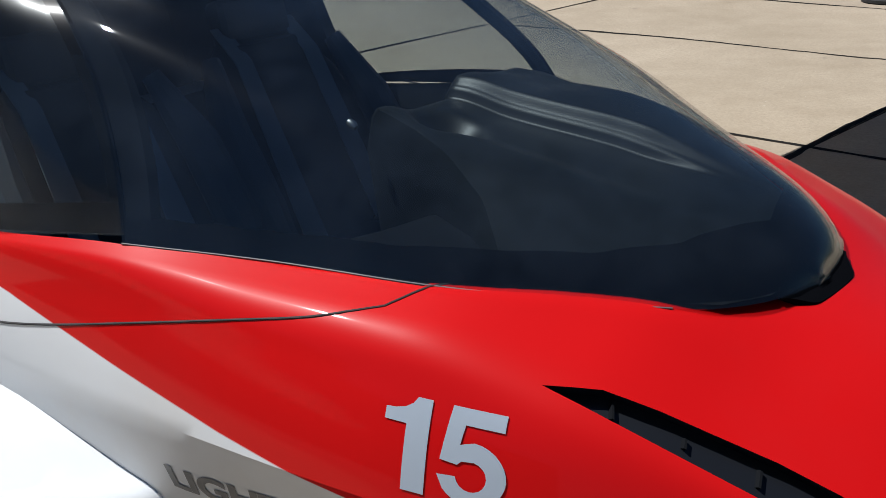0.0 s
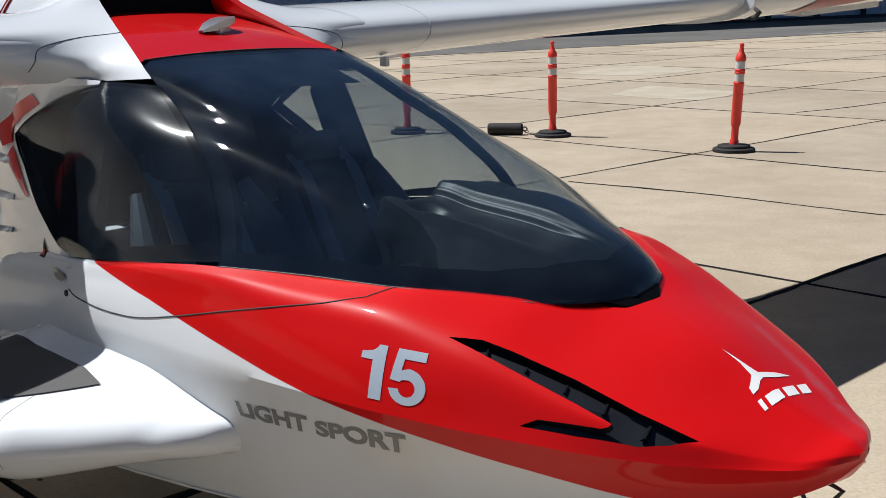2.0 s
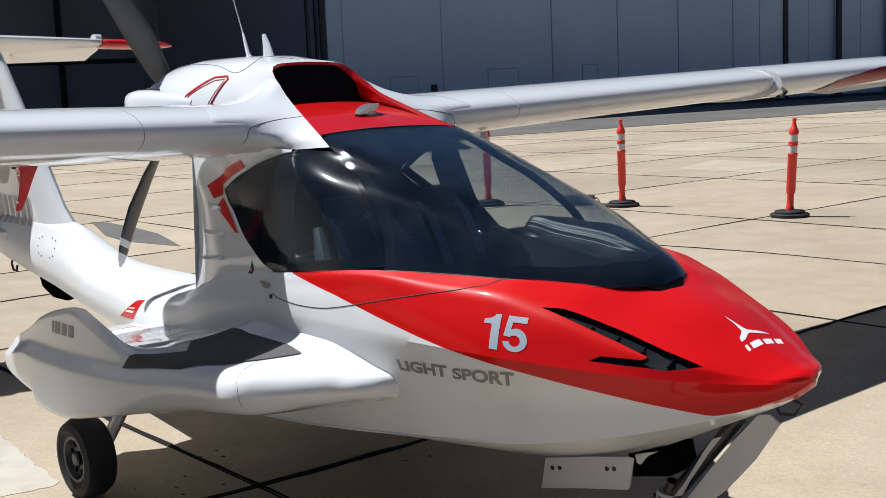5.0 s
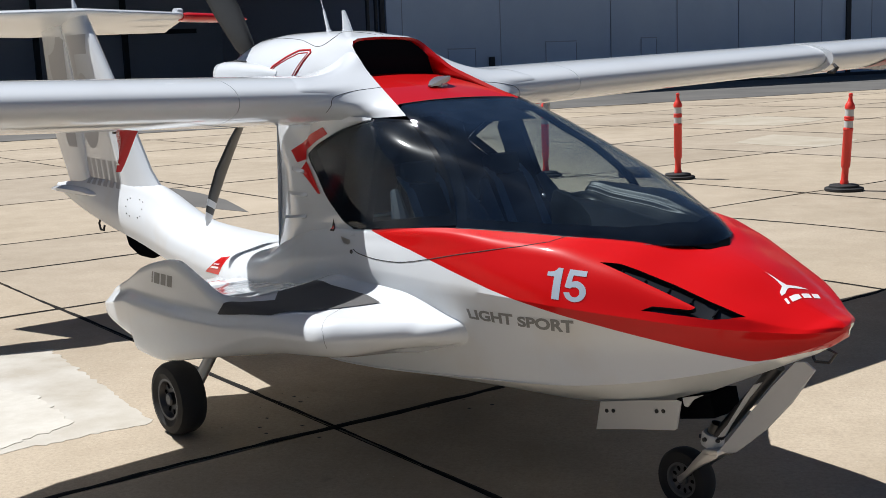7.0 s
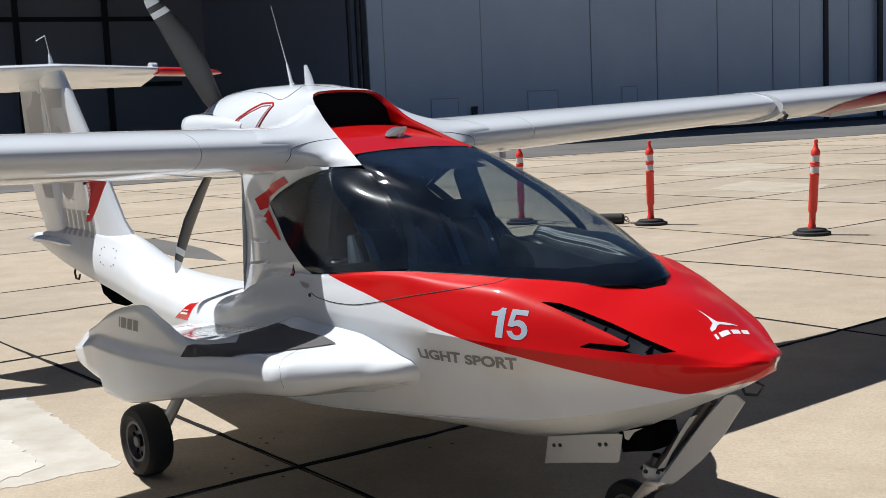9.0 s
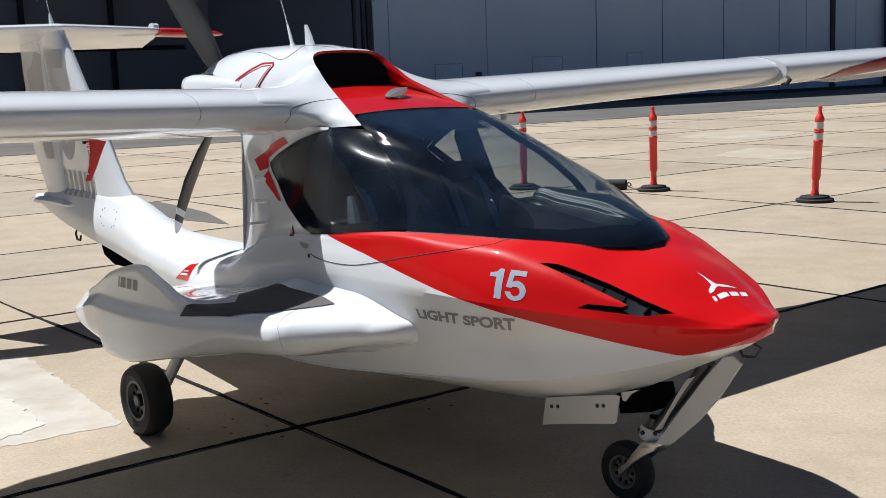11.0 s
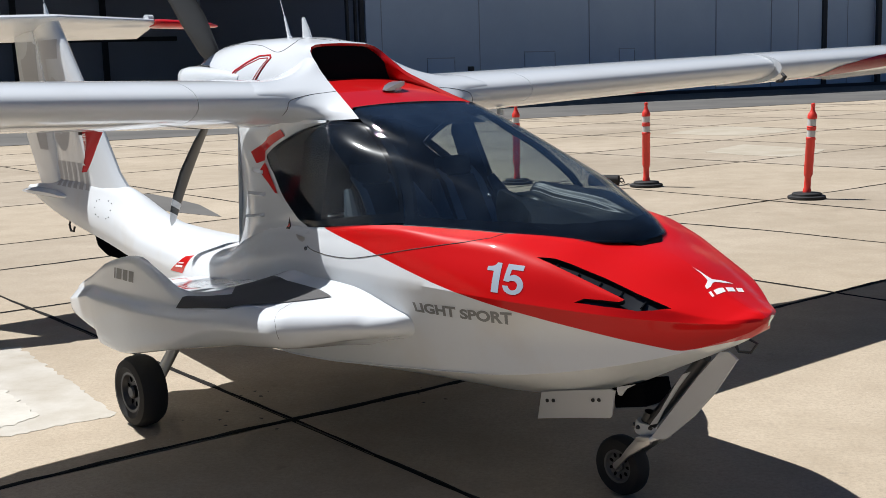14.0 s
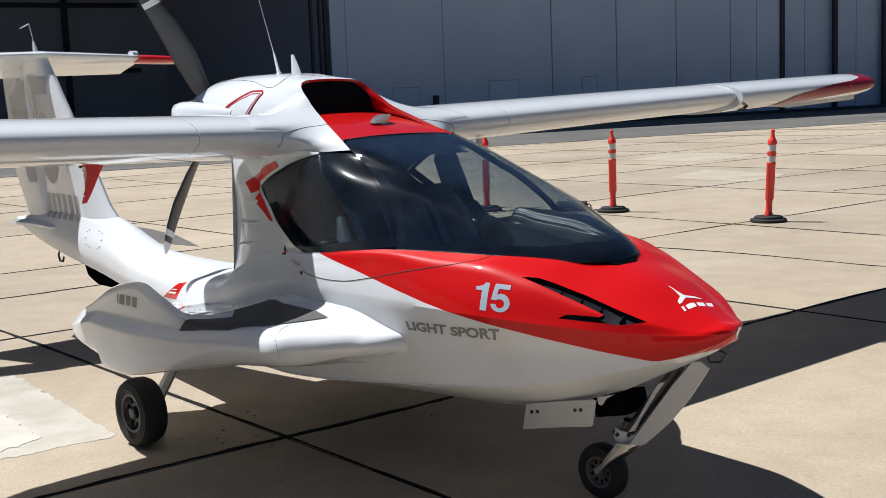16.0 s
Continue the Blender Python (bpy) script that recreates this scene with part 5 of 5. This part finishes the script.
bumped(cloth, noisy(cloth, 300, 2), 0.3, 0.002)


def on_cloth(u, v):
    """u along the upper edge, v down."""
    return Vector((-2.662 + .276 * u * (1 - v) - .002 * v, -.98 + .012 * math.sin(5 * u + 3 * v), 1.452 - .214 * v))


rows = [[on_cloth(u, v) for u in np.linspace(0, 1, 10)] for v in np.linspace(0, .97, 12)]
part("cloth", thick(loft(rows), .003), cloth, pen)
bm = lettering("DANGER", .012)
refine(bm, .1)
for v in bm.verts:
    w = .80 - .76 * v.co.x
    q = on_cloth(min(.95, (.012 + .030 * (1 - v.co.y)) / (.276 * (1 - w))), w)
    v.co = q + Vector((0, -.006, 0))
part("lettering", bm, white_mark, pen, "white word DANGER")
part("clip", box(.02, .03, .05, pose(-2.665, -.975, 1.455), .004), dark_metal, pen)


# ---- surroundings ----
ga = radians(49.7)
GX, GY = Vector((math.cos(ga), math.sin(ga), 0)), Vector((-math.sin(ga), math.cos(ga), 0))
G0 = Vector((-1.144, 2.590, 0))
LA, LB = 4.51, 3.69


def joint_a(i):
    """Where the i-th cross joint of the apron lies, in the grid's own metres."""
    return 4.51 * i if i <= 0 else (0, 4.58, 8.95, 13.20, 17.35)[i] if i < 5 else 17.35 + 4.25 * (i - 4)


def joint_b(j):
    return 3.75 * j if j <= 0 else (0, 3.88, 7.66, 11.45, 15.40)[j] if j < 5 else 15.40 + 3.85 * (j - 4)


GRID = Matrix.Translation(G0) @ Matrix.Rotation(ga, 4, "Z")
ground = part("ground", plate([(-900, -900), (900, -900), (900, 900), (-900, 900)], GRID @ pose(0, 0, -0.012), 0.5), tar, None, smooth=0)
tagged(ground, "dark joint filler and soil under the concrete apron", "ground", kind="structure")

# posts
def delineator(x, y, lean, az):
    t = thing("delineator_post", pose(x, y, 0), "orange-red plastic delineator post with silver bands on black base", "traffic post", "delineator posts on the apron")
    m = Matrix.Translation((0, 0, 0.06)) @ Matrix.Rotation(radians(az), 4, "Z") @ Matrix.Rotation(radians(lean), 4, "Y")
    part("base", lathe([(0.0, 0), (0.215, 0), (0.228, 0.010), (0.226, 0.034), (0.214, 0.042), (0.178, 0.044), (0.174, 0.066), (0.165, 0.074), (0.075, 0.08), (0.0, 0.082)], 28), rubber, t)
    body = [(0.0, 0.0), (0.050, 0.0), (0.049, 0.055), (0.041, 0.072), (0.040, 0.205), (0.050, 0.225), (0.054, 0.25), (0.054, 0.658), (0.058, 0.664), (0.059, 0.676), (0.056, 0.688), (0.049, 0.694), (0.049, 0.776), (0.056, 0.782), (0.058, 0.790), (0.054, 0.797), (0.054, 0.806), (0.058, 0.813), (0.057, 0.822), (0.049, 0.828), (0.049, 0.912), (0.057, 0.918), (0.057, 0.952), (0.052, 0.962), (0.050, 0.972), (0.038, 0.990), (0.028, 1.012), (0.023, 1.040), (0.020, 1.058), (0.024, 1.066), (0.026, 1.080), (0.022, 1.096), (0.010, 1.104), (0, 1.105)]
    part("tube", lathe(body, 20, m), post_red, t)
    for h0, h1 in ((0.696, 0.774), (0.830, 0.910)):
        part("band", lathe([(0.0505, h0), (0.0505, h1)], 20, m), band_mat, t)


for x, y, lean, az in ((-1.75, 14.25, 0, 0), (0.14, 13.72, 0, 0), (2.14, 12.14, 3, -10), (3.70, 10.78, 4, -10), (5.3, 9.3, 2, 0)):
    delineator(x, y, lean, az)

# hangar
HG = Matrix.Translation((3.1, 63.5, 0)) @ Matrix.Rotation(math.atan2(0.628, 0.778), 4, "Z")
hang = thing("hangar", HG, "large hangar with tall blue-grey sliding doors and a dark open bay", "hangar")
edges = [-21.9, -9.72, -5.65, -1.66, 2.17, 6.0, 10.2, 14.35, 18.5, 22.6, 27, 31]
for a, b in zip(edges, edges[1:]):
    part("door_panel", box(b - a - 0.06, 0.25, 12, pose((a + b) / 2, 0.12 + (0.3 if a > 5 else 0), 6), 0.02), hangar_paint, hang)
for x, w in ((-22.8, .12), (-22.4, .10), (-22.1, .2), (6.0, .30), (10.2, .30), (14.35, .34), (18.5, .3), (22.6, .3)):
    part("door_rail", box(w, .2, 12, pose(x, -.03, 6), .01), hangar_dark, hang)
for x in (-21.1, -16.0, -9.72, -5.65, -1.66, 2.17, 4.1, 8.1, 12.3, 16.4, 20.5):
    part("door_joint", box(.03, .05, 12, pose(x, -.012 if x < 5 else .29, 6), 0), wicket_line, hang)
for x0, x1, top in ((-18.8, -17.4, 2.1), (-13.5, -11.8, 2.3), (-7.9, -7.0, 2.35)):
    wicket = part("wicket_door", box(x1 - x0, .05, top, pose((x0 + x1) / 2, -.02, top / 2 + .05), .01), hangar_paint, hang)
    part("frame", join(box(x1 - x0 + .06, .06, .05, pose((x0 + x1) / 2, -.03, top + .07), 0), box(.02, .06, top, pose(x0 - .02, -.03, top / 2), 0), box(.02, .06, top, pose(x1 + .02, -.03, top / 2), 0)), wicket_line, wicket)
part("control_box", box(.25, .2, .5, pose(-16.55, -.1, 1.5), .02), hangar_dark, hang)
part("track_sill", box(60, .5, .18, pose(8, -.05, .09), .02), hangar_dark, hang)
for k in range(9):
    part("inner_column", box(.35, .35, 15, pose(-72 + 5.5 * k, 28.5, 7.5), 0), hangar_dark, hang)
for z in (4.2, 8.5):
    part("inner_girt", box(50, .2, .3, pose(-48, 29.7, z), 0), hangar_dark, hang)
part("roof_wall", box(120, 0.4, 6, pose(-5, 0.3, 15), 0), hangar_paint, hang)
part("inner_wall", box(70, 0.3, 16, pose(-50, 30, 8), 0), hangar_inside, hang)
part("inner_floor", box(70, 30, 0.05, pose(-50, 15, 0.02), 0), hangar_inside, hang)
part("roof", box(120, 32, 0.4, pose(-5, 16, 18.2), 0), hangar_inside, hang)
part("side_wall", box(0.4, 30, 16, pose(-75, 15, 8), 0), hangar_inside, hang)
part("side_wall", box(0.4, 30, 16, pose(-21.0, 15.5, 8), 0), hangar_inside, hang)

taxi = part("taxiway", plate([(-200, -17), (200, -17), (200, 60), (-200, 60)], HG @ pose(0, 0, 0.012), 0.01), asphalt, None, smooth=0)
tagged(taxi, "dark asphalt strip along the hangar", "asphalt", kind="structure")

# dark ground added out of view behind the camera to weaken the warm bounce
rear_strip = part("asphalt_strip", plate([(-300, -400), (300, -400), (300, -5.2), (-300, -4.6)], pose(0, 0, 0.010), 0.009), asphalt, None, smooth=0)
tagged(rear_strip, "unseen dark asphalt behind the camera, added to cut ground bounce", "asphalt", kind="structure")
# dark block added out of view so that the side windows reflect less brightness
yard = thing("side_hangar", pose(-46, -22, 0, 0, 0, 90), "plain dark block out of view, added to darken reflections", "building", kind="structure")
part("wall", box(112, 14, 18.5, pose(0, 7, 9.25), 0.05), hangar_dark, yard)
part("roof", box(113, 15, 0.6, pose(0, 7, 18.8), 0.05), hangar_dark, yard)
line_m = HG @ pose(0, 0, 0.018)
for x0, x1 in ((-5.2, 2.0), (2.6, 9.5), (10.5, 24.0)):
    part("painted_line", plate([(x0, -16.42), (x1, -16.02), (x1, -15.86), (x0, -16.26)], line_m, .003), dull_white, taxi, smooth=0)

# worn pale areas of the apron
for outline in (((.98, 19.9), (1.6, 19.1), (2.39, 18.53), (2.9, 19.2), (3.17, 20.11), (2.4, 21.1), (1.76, 21.86), (1.3, 20.9)), ((.1, 26.0), (1.0, 25.1), (1.91, 24.58), (2.7, 25.6), (3.24, 26.8), (2.3, 28.0), (1.45, 28.95), (.7, 27.4))):
    part("worn_area", plate(outline, pose(0, 0, .004), .01), worn_pale, ground, smooth=0)

# dark repair on the apron behind the airplane
part("dark_repair", plate(((-7.35, 13.30), (-7.0, 13.15), (-6.37, 12.56), (-5.65, 11.77), (-5.2, 11.1), (-4.82, 10.52), (-5.3, 10.79), (-5.77, 11.07), (-6.32, 11.67), (-6.9, 12.6)), pose(0, 0, .004), .01), asphalt, ground, smooth=0)

# tie-down weight and chain by the posts
weight = thing("tie_down_weight", pose(-.46, 13.93, .075, 0, 0, -5), "black steel tie-down weight with a short chain", "weight")
part("body", lathe([(0, -.22), (.06, -.22), (.075, -.205), (.075, .205), (.06, .22), (0, .22)], 18, Matrix.Rotation(radians(90), 4, "Y")), rubber, weight)
part("eye", tube([(.21, 0, 0), (.25, 0, .03), (.28, 0, 0), (.25, 0, -.03), (.21, 0, 0)], .01, 8), dark_metal, weight)
for k in range(6):
    ring = [(.27 + .035 * k + .026 * math.cos(a), .012 * math.sin(a) * (k % 2), -.062 + .012 * math.sin(a) * ((k + 1) % 2) + .03 * max(0, 1 - k)) for a in np.linspace(0, 2 * math.pi, 11)]
    part("chain_link", tube(ring, .005, 6), dark_metal, weight)

# pale repair beside the airplane
rnd_patch = random.Random(5)
corners = [(-2.08, 2.57), (-2.40, 2.22), (-2.56, 2.05), (-3.40, 1.18), (-5.0, 2.75), (-3.49, 3.93), (-2.75, 3.22)]
core = [(-2.48, 2.50), (-2.62, 2.08), (-3.30, 1.45), (-4.2, 2.5), (-3.30, 3.05), (-2.95, 2.93)]
for name, outline, z, mat in (("concrete_patch", corners, .0022, patch_mat), ("patch_core", core, .0052, fresh_mat)):
    rim = []
    for p, q in zip(outline, outline[1:] + outline[:1]):
        n = int(math.hypot(q[0] - p[0], q[1] - p[1]) / .035)
        rim += [(p[0] + (q[0] - p[0]) * k / n + rnd_patch.gauss(0, .010), p[1] + (q[1] - p[1]) * k / n + rnd_patch.gauss(0, .010)) for k in range(n)]
    part(name, plate(rim, pose(0, 0, z), .02), mat, ground, smooth=0)

# oil drips by the wheels
drips = []
rnd_oil = random.Random(3)
for cx, cy, n in ((-2.35, -.30, 9), (-2.05, -.62, 7), (-1.7, .3, 6), (1.5, 1.9, 4)):
    for _ in range(n):
        x, y, r = cx + rnd_oil.gauss(0, .13), cy + rnd_oil.gauss(0, .10), rnd_oil.uniform(.003, .013)
        bm = bmesh.new()
        bm.faces.new([bm.verts.new(AIR @ Vector((x + r * rnd_oil.uniform(.7, 1.5) * math.cos(k * .785), y + r * rnd_oil.uniform(.6, 1.1) * math.sin(k * .785), .0025))) for k in range(8)])
        drips.append(bm)
oil = part("oil_drips", join(*drips), seam_dark, ground, smooth=0)
tagged(oil, kind="stuff")

# tar sealing in the joints, ragged, and some cracks
rnd_tar = random.Random(8)


def tar_line(a, b, width, wander=.012, bend=0.0, step=.16):
    """A ragged flat bead from a to b in the grid's own metres."""
    a, b = Vector((*a, 0)), Vector((*b, 0))
    n = max(4, int((b - a).length / step))
    d = (b - a).normalized()
    s = Vector((-d.y, d.x, 0))
    ph = [rnd_tar.uniform(0, 6.3) for _ in range(3)]
    rows = []
    for k in range(n + 1):
        t = k / n
        w = width * (.65 + .35 * math.sin(t * n * step * 1.7 + ph[0]) * math.sin(t * n * step * .6 + ph[1]) + rnd_tar.uniform(-.22, .22))
        c = a + (b - a) * t + s * (wander * math.sin(t * n * step * 2.1 + ph[2]) + rnd_tar.uniform(-.3, .3) * wander + bend * math.sin(math.pi * t))
        rows.append((c + s * w / 2, c, c - s * w / 2))
    bm = loft([[(p[0].x, p[0].y, .0015), (p[1].x, p[1].y, .006), (p[2].x, p[2].y, .0015)] for p in rows])
    bmesh.ops.transform(bm, matrix=GRID, verts=bm.verts)
    return bm


beads = [tar_line((-22, 0), (50, 0), .060, .02, 0, .11)]
for j in range(-7, 12):
    if j:
        beads.append(tar_line((-22, joint_b(j)), (55, joint_b(j)), rnd_tar.choice((.040, .048, .056)), .014))
for i in range(-5, 15):
    beads.append(tar_line((joint_a(i), -26), (joint_a(i), 42), rnd_tar.choice((.040, .046, .052)), .008))
for a, b, w, bend in (((13.5, 5.35), (17.6, 5.0), .06, -.15), ((6.70, 3.66), (6.95, .02), .06, .05), ((-12, 6.05), (3.0, 5.9), .06, .08)):
    beads.append(tar_line(a, b, w, .03, bend, .1))
bead = part("joint_bead", join(*beads), tar, ground, smooth=0)
tagged(bead, kind="stuff")

# concrete slabs, those round the airplane as single pieces
shared = bpy.data.meshes.new("slab")
b = box(LA - 0.022, LB - 0.022, 0.05, pose(0, 0, -0.025), 0.006, 1)
b.to_mesh(shared)
b.free()
shared.materials.append(concrete)
for i in range(-5, 13):
    for j in range(-7, 9):
        x0, x1, y0, y1 = joint_a(i), joint_a(i + 1), joint_b(j), joint_b(j + 1)
        o = new("slab", shared)
        o.parent = ground
        o.matrix_world = GRID @ pose((x0 + x1) / 2, (y0 + y1) / 2, 0) @ Matrix.Diagonal(((x1 - x0 - 0.022) / (LA - 0.022), (y1 - y0 - 0.022) / (LB - 0.022), 1, 1))
rest = bmesh.new()
for i in range(-24, 26):
    for j in range(-24, 26):
        if not (-5 <= i < 13 and -7 <= j < 9):
            x0, x1, y0, y1 = joint_a(i) + 0.02, joint_a(i + 1) - 0.02, joint_b(j) + 0.02, joint_b(j + 1) - 0.02
            rest.faces.new([rest.verts.new((x, y, 0)) for x, y in ((x0, y0), (x1, y0), (x1, y1), (x0, y1))])
bmesh.ops.transform(rest, matrix=GRID, verts=rest.verts)
far_slabs = part("far_slab", rest, concrete, ground, smooth=0)
tagged(far_slabs, kind="stuff")
